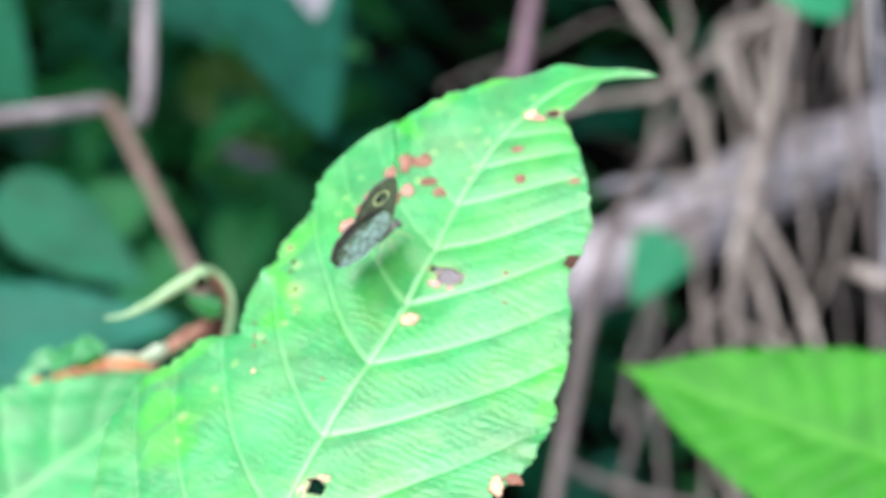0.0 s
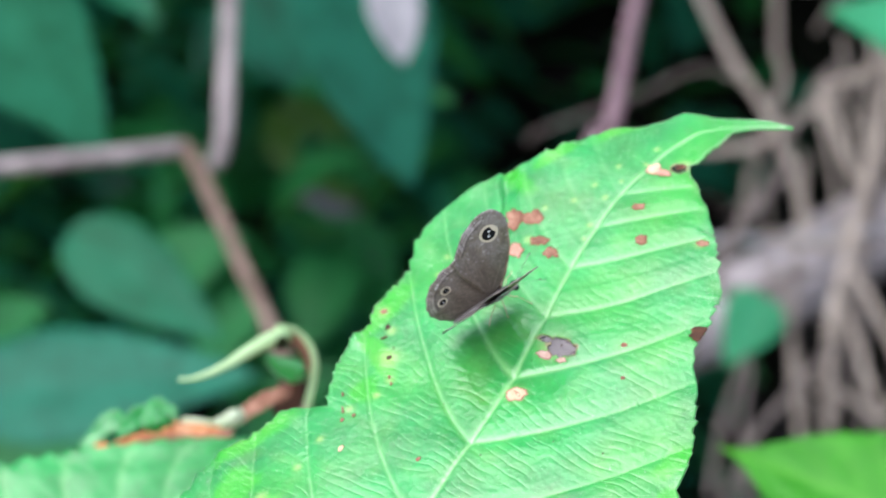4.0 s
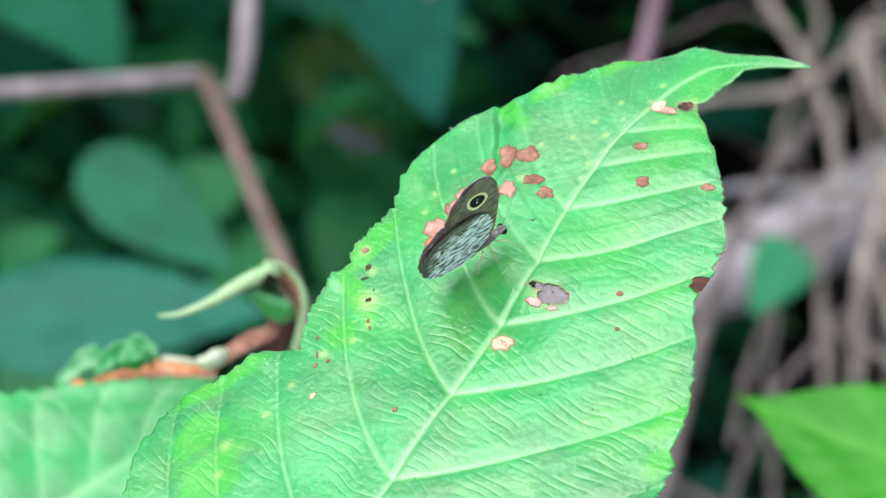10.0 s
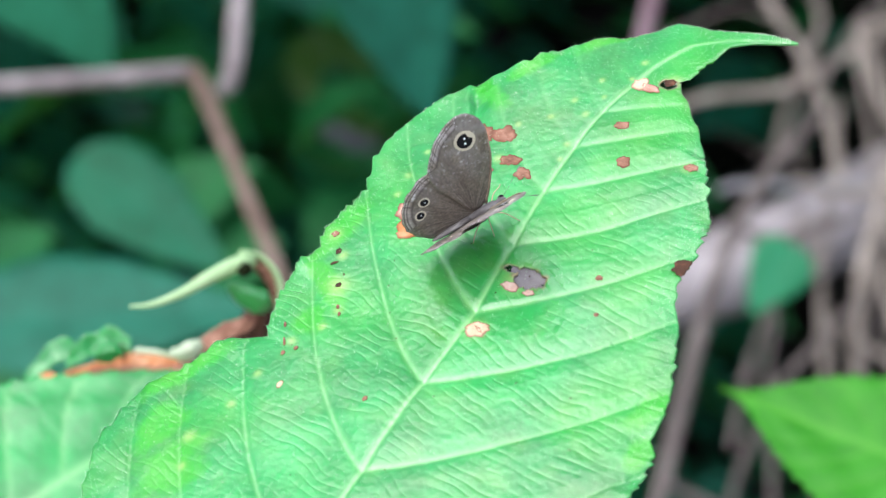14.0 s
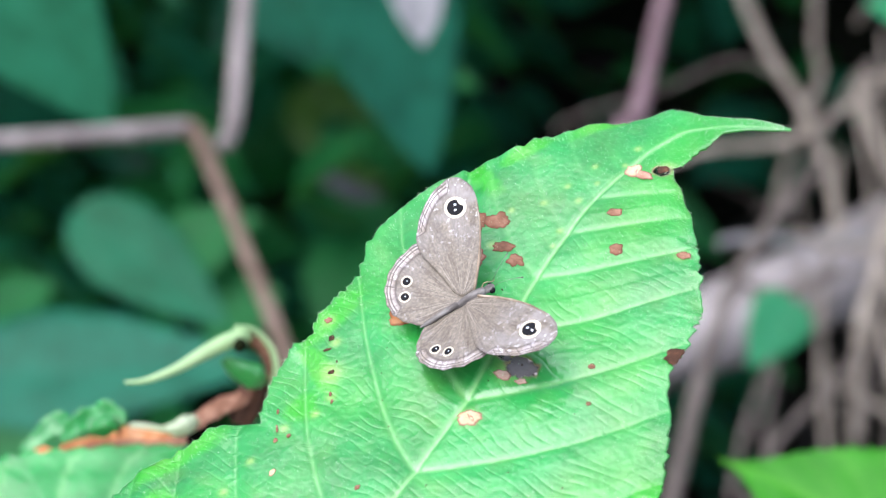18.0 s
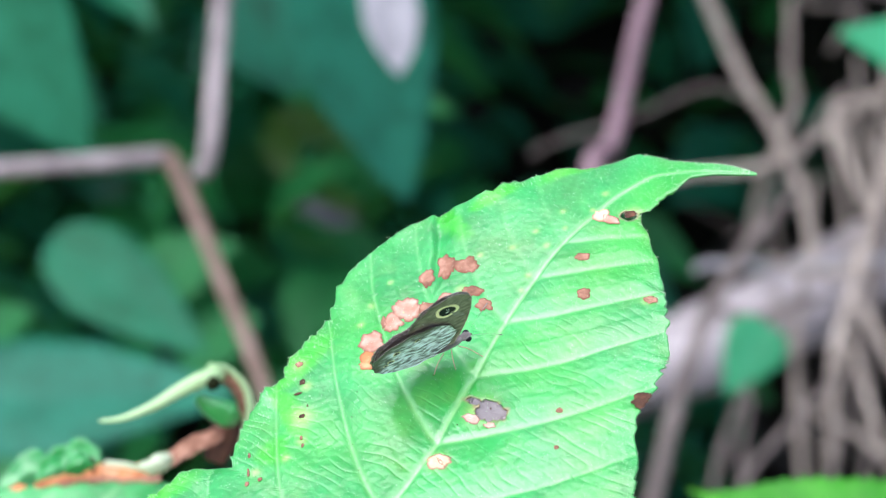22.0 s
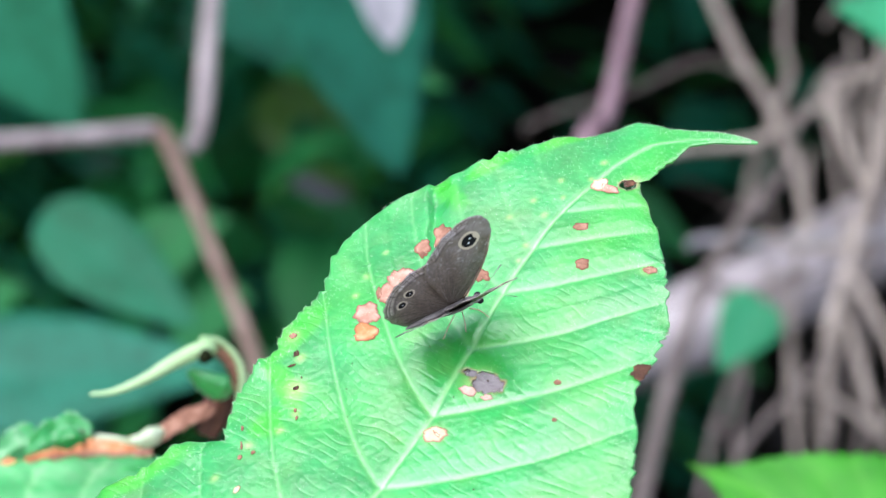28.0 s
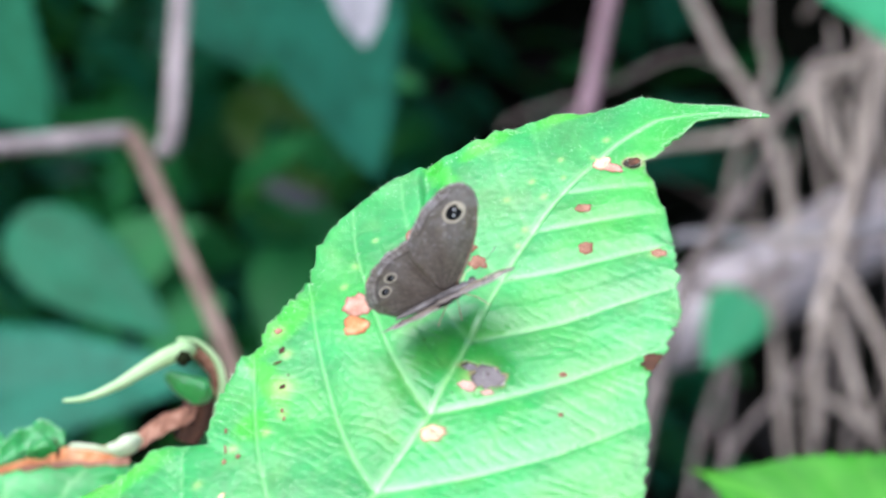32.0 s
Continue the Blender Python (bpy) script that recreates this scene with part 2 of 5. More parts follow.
# litter brown taken almost to black, with the bank's shade in the colour
SHADE_BROWN = mottled("leaf_litter", [(0.25, (0.003, 0.0025, 0.002)), (0.55, (0.007, 0.005, 0.0035)), (0.8, (0.02, 0.014, 0.01))], 60, 0.9)


# ---- building tools ----
def part(name, bm, material, parent=None, label=""):
    me = bpy.data.meshes.new(name)
    bm.to_mesh(me)
    bm.free()
    return linked(name, me, material, parent, label)


def linked(name, me, material, parent=None, label=""):
    for m in material if isinstance(material, (list, tuple)) else [material]:
        if m:
            me.materials.append(m)
    me.polygons.foreach_set("use_smooth", [True] * len(me.polygons))
    ob = new(name, me)
    if parent:
        ob.parent = parent
    if label:
        tagged(ob, label)
    return ob


def empty(name, m=None):
    e = new(name)
    e.empty_display_size = 0.02
    if m is not None:
        e.matrix_world = m
    return e


def spline(points, n):
    """Catmull-Rom through points of any dimension: n samples from end to end."""
    p = np.array(points, float)
    p = np.vstack([2 * p[0] - p[1], p, 2 * p[-1] - p[-2]])
    k = len(p) - 3
    out = []
    for s in np.linspace(0, k, n):
        i = min(int(s), k - 1)
        t = s - i
        a, b, c, d = p[i:i + 4]
        out.append(0.5 * (2 * b + (c - a) * t + (2 * a - 5 * b + 4 * c - d) * t * t + (3 * b - a - 3 * c + d) * t ** 3))
    return np.array(out)


def tube_mesh(name, points, radii, sides=10, rings=24, rough=0.08, seed=1):
    """A tapering, slightly knobbly rod through points."""
    path = spline(points, rings)
    rad = np.interp(np.linspace(0, 1, rings), np.linspace(0, 1, len(radii)), radii)
    verts, faces = [], []
    side = Vector((0, 0, 1))
    for i, c in enumerate(path):
        d = Vector(path[min(i + 1, rings - 1)] - path[max(i - 1, 0)]).normalized()
        side = (side - d * side.dot(d))
        if side.length < 1e-3:
            side = d.orthogonal()
        side.normalize()
        other = d.cross(side)
        for k in range(sides):
            a = 2 * math.pi * k / sides
            r = rad[i] * (1 + rough * noise.noise(Vector((c[0] * 40 + seed * 7.1, c[1] * 40 + k * 0.9, c[2] * 40))) * 2)
            verts.append(Vector(c) + side * (r * math.cos(a)) + other * (r * math.sin(a)))
    for i in range(rings - 1):
        for k in range(sides):
            k2 = (k + 1) % sides
            faces.append((i * sides + k, i * sides + k2, (i + 1) * sides + k2, (i + 1) * sides + k))
    faces.append(tuple(range(sides))[::-1])
    faces.append(tuple((rings - 1) * sides + k for k in range(sides)))
    me = bpy.data.meshes.new(name)
    me.from_pydata([tuple(v) for v in verts], [], faces)
    return me


def rod(name, points, radii, material, parent=None, label="", sides=10, rings=24, rough=0.08, seed=1):
    return linked(name, tube_mesh(name, points, radii, sides, rings, rough, seed), material, parent, label)


def wave(x, seed=0.0):
    return noise.noise(Vector((x, seed, 0.37)))


def leaf_mesh(name, length, width, nu=40, nv=16, teeth=0.03, droop=0.15, cup=0.12, lean=0.0, belly=0.42, thick=0.00025, seed=0, points=17, ribs=8, relief=0.012, drip=0.0):
    """A pointed, toothed leaf: base at the origin, tip along +x, face up (+z), with sunk veins."""
    top, faces, vein = [], [], []
    for i in range(nu + 1):
        s = i / nu
        half = (math.sin(math.pi * s ** (0.5 / (belly + 0.25))) ** 0.8 if s < 1 else 0) * (1 - 0.25 * s) * width * 0.62
        half *= 1 + teeth * (((s * points + 0.4 * wave(s * 9, seed + 6)) % 1.0) ** 1.3 - 0.45) * 2 + 0.03 * wave(s * 6, seed)
        half *= 1 - drip * math.exp(-((1 - s) / 0.1) ** 2)
        half = max(half, width * 0.006)
        cx, cy = s * length, lean * length * (s * s)
        cz = -droop * length * s * s
        for j in range(nv + 1):
            q = 2 * j / nv - 1
            y = q * half
            rib = abs(((s * ribs - abs(q) * ribs * 0.175) % 1.0) - 0.5) * 2
            z = cz + cup * abs(y) - 0.9 * cup * y * y / width + width * relief * rib ** 0.6 * min(1, abs(q) * 3) * (1 - s)
            z += 0.02 * width * wave(s * 5 + q * 2, seed + 3)
            top.append((cx - 0.15 * half * q * q, cy + y, z))
            vein.append(max(0.55 * math.exp(-(y / (0.014 * width)) ** 2), 0.35 * max(0, 1 - rib * 5) if abs(q) < 0.95 else 0))
    n = len(top)
    for i in range(nu):
        for j in range(nv):
            a = i * (nv + 1) + j
            faces.append((a, a + nv + 1, a + nv + 2, a + 1))
    under = [(x, y, z - thick) for x, y, z in top]
    faces += [tuple(n + k for k in f[::-1]) for f in faces]
    rim = [j for j in range(nv + 1)] + [i * (nv + 1) + nv for i in range(1, nu + 1)] + \
          [nu * (nv + 1) + j for j in range(nv - 1, -1, -1)] + [i * (nv + 1) for i in range(nu - 1, 0, -1)]
    for a, b in zip(rim, rim[1:] + rim[:1]):
        faces.append((a, b, n + b, n + a))
    me = bpy.data.meshes.new(name)
    me.from_pydata(top + under, [], faces)
    at_vein = me.attributes.new("vein", "FLOAT", "POINT")
    at_vein.data.foreach_set("value", vein + vein)
    return me


def aim(base, tip, face):
    """A pose at base with +x towards tip and +z leaning to face."""
    x = (Vector(tip) - Vector(base)).normalized()
    z = Vector(face)
    z = (z - x * z.dot(x)).normalized()
    return Matrix.Translation(base) @ Matrix((x, z.cross(x), z)).transposed().to_4x4()


# ---- ground: one sheet that climbs as a bank behind the plants ----
def ground_height(x, y):
    bank = 2.2 / (1 + math.exp(-max(-30.0, min(30.0, (y - 3.1) * 3.4))))
    return bank + 0.05 * noise.noise(Vector((x * 1.7, y * 1.7, 0))) + 0.02 * noise.noise(Vector((x * 7, y * 7, 3)))


def make_ground():
    def ticks():
        fine = [v * 0.05 for v in range(-50, 71)]
        far = [3.5 * 1.5 ** k for k in range(1, 16)]
        return [-v for v in far[::-1]] + fine + [v for v in far]
    xs, ys = ticks(), ticks()
    verts = [(x, y, ground_height(x, y)) for y in ys for x in xs]
    w = len(xs)
    faces = [(j * w + i, j * w + i + 1, (j + 1) * w + i + 1, (j + 1) * w + i) for j in range(len(ys) - 1) for i in range(w - 1)]
    me = bpy.data.meshes.new("ground")
    me.from_pydata(verts, [], faces)
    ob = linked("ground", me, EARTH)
    tagged(ob, "bare earth that climbs as a bank behind the plants, its shade painted dark", "ground", kind="structure")


make_ground()

# ---- the broad leaf that the butterfly rests on ----
AXIS, SIDE, FACE = Vector((0.43985, 0.72983, 0.52333)), Vector((-0.87037, 0.49004, 0.04813)), Vector((-0.22133, -0.47666, 0.85077))
LEAF = Matrix.Translation((-0.01333, -0.00886, 0.86355)) @ Matrix((AXIS, SIDE, FACE)).transposed().to_4x4()
MM = 0.001
SPINE = [(-78, 2, -6), (-60, 0, -2), (-40, -1, 0), (-20, 0, 0), (0, -0.4, 0), (14, -0.9, 0), (26.7, -0.4, 0), (37.7, 0.9, 0), (47, 0.7, 0), (54, 0, 0),
         (59.5, -1.4, -0.2), (66, -2.9, -1), (72.6, -5.4, -2.4), (77.2, -9, -4.6), (80.3, -13, -6.3), (82.2, -18, -7.3)]
# how far the blade reaches to either side of its midrib, by distance along it
LEFT = [(-78, 0.5), (-70, 17), (-60, 29), (-48, 35), (-37, 37.8), (-30, 39.8), (-23, 42), (-18.5, 42.2), (-14, 41), (-10, 37.6), (-5.5, 35), (-3.2, 33.4), (-1.4, 27.1),
        (2, 29), (7, 31.1), (14.8, 31.4), (18.2, 29.8), (22.4, 30.7), (27, 29.6), (33.8, 28.2), (39.8, 29.3), (43.8, 27.3), (47.8, 25.7), (51.1, 22.7), (53.3, 20.1),
        (56, 16.7), (61.6, 14.6), (66.1, 10.9), (68.3, 8.4), (71, 6.6), (75.2, 5.2), (77.5, 2.7), (81.4, 1.6), (86, 1.0), (90, 0.15)]
RIGHT = [(-78, 0.5), (-70, 18), (-60, 28), (-48, 34), (-36, 36), (-26, 35), (-18.2, 33.6), (-12.5, 35.7), (-8.8, 36.7), (-2, 36.1), (2.8, 35.9), (4.8, 34.3), (8.2, 34.1),
         (11.7, 33), (16.1, 30.9), (20.3, 29.2), (24.2, 26.6), (27.4, 25.3), (31, 26), (39, 26.3), (42.6, 25.4), (45.5, 23.8), (51.6, 20.4), (57.6, 18), (59.5, 14.8),
         (61.3, 11), (64.2, 7), (66.1, 5.3), (68.3, 6), (70.8, 5.4), (75.2, 4.5), (77.1, 3.2), (79.3, 1.5), (83.7, 0.9), (87, 0.6), (90, 0.15)]
LATERALS = (-68, -53, -35.5, -17, -0.2, 13.9, 26.6, 37.6, 46.8, 54.3)
# places eaten right through: along, across, long and short radius, turn
HOLES = [(21.5, -5.9, 1.55, 2.35, 0), (22.3, -2.7, 0.4, 1.0, 0), (-27.2, -4.0, 1.5, 1.6, 0), (63.1, -6.7, 0.9, 1.2, 20), (11.0, -3.2, 0.55, 0.22, 60)]
YELLOW = [(11.6, 21.4, 2.2), (10.9, -2.8, 1.9), (53, 2, 0.7), (51, 7, 0.6), (48, 11, 0.6), (47, 2, 0.6), (39, 22, 0.6), (44, 1.6, 0.5), (55, 5, 0.6),
          (17, 24, 1.0), (20.5, 27.5, 1.3), (4, 19.5, 0.8), (-20, 28, 1.3), (-13, 25, 0.9), (-25, 26, 0.8), (-27.5, -3, 2.8), (57, 1, 0.5), (62, -1, 0.5),
          (60, 3, 0.6), (66, -1, 0.7), (-7, 24, 0.8), (41, 10.5, 1.0), (21, -4.4, 2.9), (49, -17.5, 1.2), (64, -7.2, 1.5), (0, 22.5, 0.9), (7.5, 19, 0.9), (30, 22, 0.7), (34, 22.5, 0.7)]
# where the blade is thin and of a deeper, yellower green: along, across, their radii, turn
VIVID = [(21, 27.5, 6, 2.2, -8), (12, 24, 6, 1.5, 55), (4.5, 22, 2.5, 2.0, 0), (-9, 36.5, 7, 2.2, -35), (53, 19, 4, 1.6, 60), (59.5, 15, 4, 1.3, -30), (69.5, 6.5, 5, 1.3, -35),
         (76, 1.5, 3, 1.0, -20), (8, -32, 3.5, 1.8, -15), (1, -34.5, 2.5, 1.5, 0), (-19, 34, 4, 3, 0), (-26, 27, 5, 4, 0)]


def lateral(u0, s, v):
    """Distance along the midrib at which the side vein that leaves it at u0 has run v across."""
    return u0 + (0.58 * v + 0.0175 * v * v if s > 0 else 0.5 * v + 0.0125 * v * v)


def midrib_at(u):
    return float(np.interp(u, [p[0] for p in SPINE], [p[1] for p in SPINE]))


def lumps(u, v):
    """Relief of the blade in mm at (u, v): raised cushions between sunk veins. Also the veins' strength, and the count and strength of the ladder-like cross veins."""
    off = v - midrib_at(u)
    a = abs(off)
    s = 1 if off > 0 else -1
    gaps = [u - lateral(u0, s, a) for u0 in LATERALS]
    k = min(range(len(gaps)), key=lambda i: abs(gaps[i]))
    u0, near = LATERALS[k], abs(gaps[k]) * (0.66 if s > 0 else 0.78)
    band = sum(g > 0 for g in gaps)
    # the side veins grow faint towards the tip, first on the rounder half
    sunk = float(np.interp(u0, (10, 27, 40, 56), (1.0, 0.6, 0.35, 0.2) if s > 0 else (1.0, 0.85, 0.65, 0.5)))
    soft = noise.noise(Vector((u * 0.2, v * 0.2, 21.0)))
    main = math.exp(-(a / 0.4) ** 2)
    side = math.exp(-(near / max(0.22, 0.46 - 0.008 * a)) ** 2)
    net = noise.noise(Vector((u * 1.3, v * 1.3, 5.0)))
    run = u + (-0.2 * a if s > 0 else 0.45 * a - 0.0085 * a * a) + 1.5 * noise.noise(Vector((u * 0.14, v * 0.14, 1.0))) + 0.35 * noise.noise(Vector((u * 0.3, v * 0.3, 3.0)))
    run = run / 1.65 + 0.37 * band + (5.5 if s > 0 else 0)
    calm = max(0.15, min(1.0, 1.25 - (0.026 if s > 0 else 0.018) * max(0.0, u)))
    fade = min(1, near / 1.1) * min(1, a / 1.6)
    rung = fade * calm * max(0.05, min(1.0, 0.5 + 1.6 * noise.noise(Vector((u * 0.17, v * 0.17, 12.0))) + 1.1 * noise.noise(Vector((u * 0.45, v * 0.45, 13.0)))))
    swell = abs(math.sin(run * math.pi)) ** 0.7
    h = 0.42 * sunk * min(1, near / 3.0) ** 0.7 + 0.05 * swell * rung + 0.05 * net * calm + 0.15 * soft - 0.35 * main - 0.14 * side * sunk
    h += 0.6 * noise.noise(Vector((u * 0.06, v * 0.06, 9.0)))
    # a sharp crease with a shallow trough beside it runs in from the margin
    d = (u - 1.72 * (v - 19.5) - 48.3) / 2
    d += 0.5 * noise.noise(Vector((u * 0.35, v * 0.35, 41.0)))
    trough = max(0.0, min((d + 0.35) / 0.7, (3.0 - d) / 2.6, 1.0)) * max(0.0, min(1.0, (v - 14) / 4, (24.0 - v) / 3))
    h -= 1.0 * trough
    h *= max(0.3, min(1.0, 1 - (u - 60) / 9))
    strong = max(0.85 * main, (0.5 if s > 0 else 0.62) * side * (1 - 0.016 * a) * sunk)
    return h, strong, run, rung


def broad_leaf_surface():
    path = spline(SPINE, 600)
    along = np.concatenate([[0], np.cumsum(np.linalg.norm(np.diff(path[:, :2], axis=0), axis=1))]) - 78
    stations = np.concatenate([np.arange(-78, -46, 1.1), np.arange(-46, along[-1], 0.3)])
    return (stations, *(np.interp(stations, along, path[:, k]) for k in range(3)))


def surface_point(u, v):
    """Height of the blade over its plane at (u, v) in mm."""
    h = lumps(u, v)[0]
    off = v - midrib_at(u)
    return h + float(np.interp(u, [p[0] for p in SPINE], [p[2] for p in SPINE])) - 0.0022 * off * off


def ellipse_reach(x, y, cx, cy, ra, rb, turn):
    ca, sa = math.cos(radians(turn)), math.sin(radians(turn))
    return math.hypot(((x - cx) * ca + (y - cy) * sa) / ra, (-(x - cx) * sa + (y - cy) * ca) / rb)


def make_broad_leaf():
    thing = tagged(empty("broad_leaf", LEAF), "bright green hairy toothed leaf with brown eaten spots and holes", "leaf")
    stations, px, py, pz = broad_leaf_surface()
    nv = 105
    verts, keep = [], []
    carried = {k: [] for k in ("vein", "pale", "lush", "scar", "run", "rung")}
    reach_of = {1: ([p for p, _ in LEFT], [k for _, k in LEFT]), -1: ([p for p, _ in RIGHT], [k for _, k in RIGHT])}
    for i, q in enumerate(stations):
        a, b = max(i - 1, 0), min(i + 1, len(stations) - 1)
        dx, dy = px[b] - px[a], py[b] - py[a]
        l = math.hypot(dx, dy)
        nx, ny = -dy / l, dx / l
        half = {}
        for side in (1, -1):
            w = float(np.interp(q, *reach_of[side]))
            grow = min(1.0, w / 9)
            # uneven teeth: some broad, some no more than a nick
            tooth = ((q + 1.5 * wave(q * 0.15, 8.0 + side)) / 2.25) % 1.0
            bite = 0.55 + 1.0 * wave(q * 0.33, 14.0 + side)
            half[side] = (w + grow * (0.85 * bite * (tooth ** 1.4 - 0.4) + 0.3 * wave(q * 0.8, 4.0 + side)), grow)
        for j in range(-nv, nv + 1):
            s = j / nv
            side = 1 if s >= 0 else -1
            w, grow = half[side]
            r = w * (abs(s) ** 0.93)
            # teeth point forward, and the rim dips in small waves
            x, y = px[i] + side * nx * r + grow * 0.6 * abs(s) ** 9, py[i] + side * ny * r
            h, strong, run, rung = lumps(x, y)
            thin = min(1, w / 6)
            rim = abs(s) ** 10
            z = pz[i] + h * thin - 0.0022 * (r * r) + grow * rim * (0.7 * wave(q * 0.3, 20.0 + side) - 0.25)
            verts.append((x * MM, y * MM, z * MM))
            carried["vein"].append(strong * (0.5 + 0.5 * thin))
            carried["run"].append(run)
            carried["rung"].append(rung)
            vivid = 0.0
            rag = 0.5 * noise.noise(Vector((x * 0.25, y * 0.25, 31.0))) + 0.25 * noise.noise(Vector((x * 0.9, y * 0.9, 32.0)))
            for e in VIVID:
                if abs(x - e[0]) + abs(y - e[1]) < 16:
                    vivid = max(vivid, min(1.0, 2.2 - 1.6 * (ellipse_reach(x, y, *e) + rag)))
            carried["lush"].append(max(0.0, min(1.0, 1.0 * vivid + 1.2 * max(0.0, noise.noise(Vector((x * 0.055, y * 0.055, 33.0)))) + 0.35 * rim * max(0, 0.3 + rag))))
            yellow = 0.0
            for yu, yv, yr in YELLOW:
                d2 = ((x - yu) ** 2 + (y - yv) ** 2) / (yr * yr)
                if d2 < 4:
                    yellow = max(yellow, math.exp(-d2 * 1.6) * 0.6)
            carried["pale"].append(yellow + 0.12 * max(0, noise.noise(Vector((x * 0.09, y * 0.09, 2.0)))) + 0.12 * max(0, noise.noise(Vector((x * 0.3, y * 0.3, 6.0)))))
            open_here, scorched = False, 0.0
            for hole in HOLES:
                if abs(x - hole[0]) + abs(y - hole[1]) < 9:
                    reach = ellipse_reach(x, y, *hole) - 0.5 * noise.noise(Vector((x * 0.9, y * 0.9, 7)))
                    open_here |= reach < 1
                    scorched = max(scorched, 1 - max(0.0, reach - 1) * min(hole[2:4]) / 0.5)
            carried["scar"].append(max(0.0, scorched))
            keep.append(not open_here)
    w = 2 * nv + 1
    faces = []
    for i in range(len(stations) - 1):
        for j in range(w - 1):
            f = (i * w + j, (i + 1) * w + j, (i + 1) * w + j + 1, i * w + j + 1)
            if all(keep[k] for k in f):
                faces.append(f)
    me = bpy.data.meshes.new("blade")
    me.from_pydata(verts, [], faces)
    for name, values in carried.items():
        me.attributes.new(name, "FLOAT", "POINT").data.foreach_set("value", values)
    blade = linked("blade", me, FRESH, thing)
    thick = blade.modifiers.new("thickness", "SOLIDIFY")
    thick.thickness, thick.offset = 0.0003, -1
    return thing


broad_leaf = make_broad_leaf()


def patch(name, u, v, ra, rb, turn, material, lift=0.15, seed=0, label="", parent=None, inner=0.0):
    """A dried, slightly sunk scrap on the blade with a ragged outline; inner leaves a hole in it."""
    rings, spokes = 6, 40
    ca, sa = math.cos(radians(turn)), math.sin(radians(turn))
    verts, faces, rim = [], [], []
    for k in range(rings + 1):
        for a in range(spokes):
            ang = 2 * math.pi * a / spokes
            c, sn = math.cos(ang), math.sin(ang)
            rag = 1 + 0.42 * noise.noise(Vector((c * 1.6 + seed * 3.1, sn * 1.6, seed))) + 0.22 * noise.noise(Vector((c * 3.2 + seed, sn * 4.2, 2.0))) \
                + 0.1 * noise.noise(Vector((c * 11 + seed, sn * 11, 4.0)))
            f = inner + (1 - inner) * k / rings
            r = f * rag
            ex, ey = ra * r * c, rb * r * sn
            x, y = u + ex * ca - ey * sa, v + ex * sa + ey * ca
            z = surface_point(x, y) + lift - 0.08 * (1 - k / rings) + 0.06 * noise.noise(Vector((x * 2.5, y * 2.5, seed)))
            if k == rings:
                z -= 0.7 * lift
            verts.append((x * MM, y * MM, z * MM))
            rim.append(k / rings)
    for k in range(rings):
        for a in range(spokes):
            b = (a + 1) % spokes
            faces.append((k * spokes + a, (k + 1) * spokes + a, (k + 1) * spokes + b, k * spokes + b))
    me = bpy.data.meshes.new(name)
    me.from_pydata(verts, [], faces)
    me.attributes.new("rim", "FLOAT", "POINT").data.foreach_set("value", rim)
    return linked(name, me, material, parent, label)


for k, (u, v, ra, rb, turn, mat) in enumerate([
        (41.7, 17.0, 2.0, 1.1, 35, DRY), (44.6, 15.2, 2.4, 1.6, 35, DRY), (45.6, 12.0, 1.9, 1.4, 85, DRY), (41.3, 8.7, 1.7, 1.1, 100, DRY),
        (39.6, 5.5, 1.4, 1.1, 59, DRY), (38.1, 11.5, 1.7, 1.3, 48, SALMON), (34.9, 16.4, 2.6, 2.1, 62, SALMON), (36.1, 13.4, 1.8, 1.3, 74, DRY),
        (32.0, 17.3, 2.1, 1.5, 47, SALMON), (31.7, 18.8, 1.3, 0.5, 34, DRY), (27.5, 18.2, 2.3, 1.7, 74, SALMON), (24.0, 16.5, 2.1, 1.6, 73, ORANGE),
        (61.5, -2.9, 1.4, 1.3, 20, TAN), (61.0, -4.7, 0.9, 1.7, -10, SALMON), (63.3, -6.9, 0.8, 1.0, 20, CHAR), (52.6, -4.5, 0.9, 1.1, 10, DRY), (46.3, -8.1, 1.0, 1.1, 0, DRY),
        (49.2, -17.7, 0.8, 1.1, 0, DRY), (19.4, -4.0, 0.8, 1.4, 0, FLESH), (19.3, -7.0, 0.5, 0.9, 10, FLESH), (11.0, -2.9, 1.4, 1.8, 10, TAN),
        (11.0, -3.3, 0.9, 0.3, 60, DRY), (25.6, -15.2, 0.5, 0.55, 0, DRY), (19.5, -18.0, 0.4, 0.4, 0, DRY), (11.7, 21.5, 0.45, 0.5, 50, CHAR),
        (20.6, 27.6, 0.5, 0.6, 20, DRY), (17.6, 25.1, 0.6, 0.45, 20, CHAR), (15.4, 24.5, 0.25, 0.7, 40, CHAR), (8.1, 19.4, 0.5, 0.25, 30, DRY), (6.9, 18.4, 0.4, 0.2, 30, DRY),
        (2.5, 25.2, 0.6, 0.22, 35, DRY), (-0.5, 23.4, 0.8, 0.22, 35, DRY), (-2.5, 22.4, 0.5, 0.3, 20, DRY), (-1.0, 21.0, 0.4, 0.35, 0, DRY), (-7.8, 19.5, 0.6, 0.5, 0, TAN),
        (-6.0, 5.8, 0.5, 0.4, 0, DRY), (-29.4, -2.2, 1.6, 0.9, 30, TAN), (-25.2, -4.6, 0.8, 1.4, 0, TAN),
        (32.0, -25.2, 1.5, 1.3, 0, CHAR), (-16.2, -33.6, 2.2, 1.3, 30, TAN), (-13.8, -35.4, 1.2, 1.5, 0, DRY)]):
    patch("dry_patch", u, v, ra, rb, turn, mat, seed=k * 1.7, parent=broad_leaf)
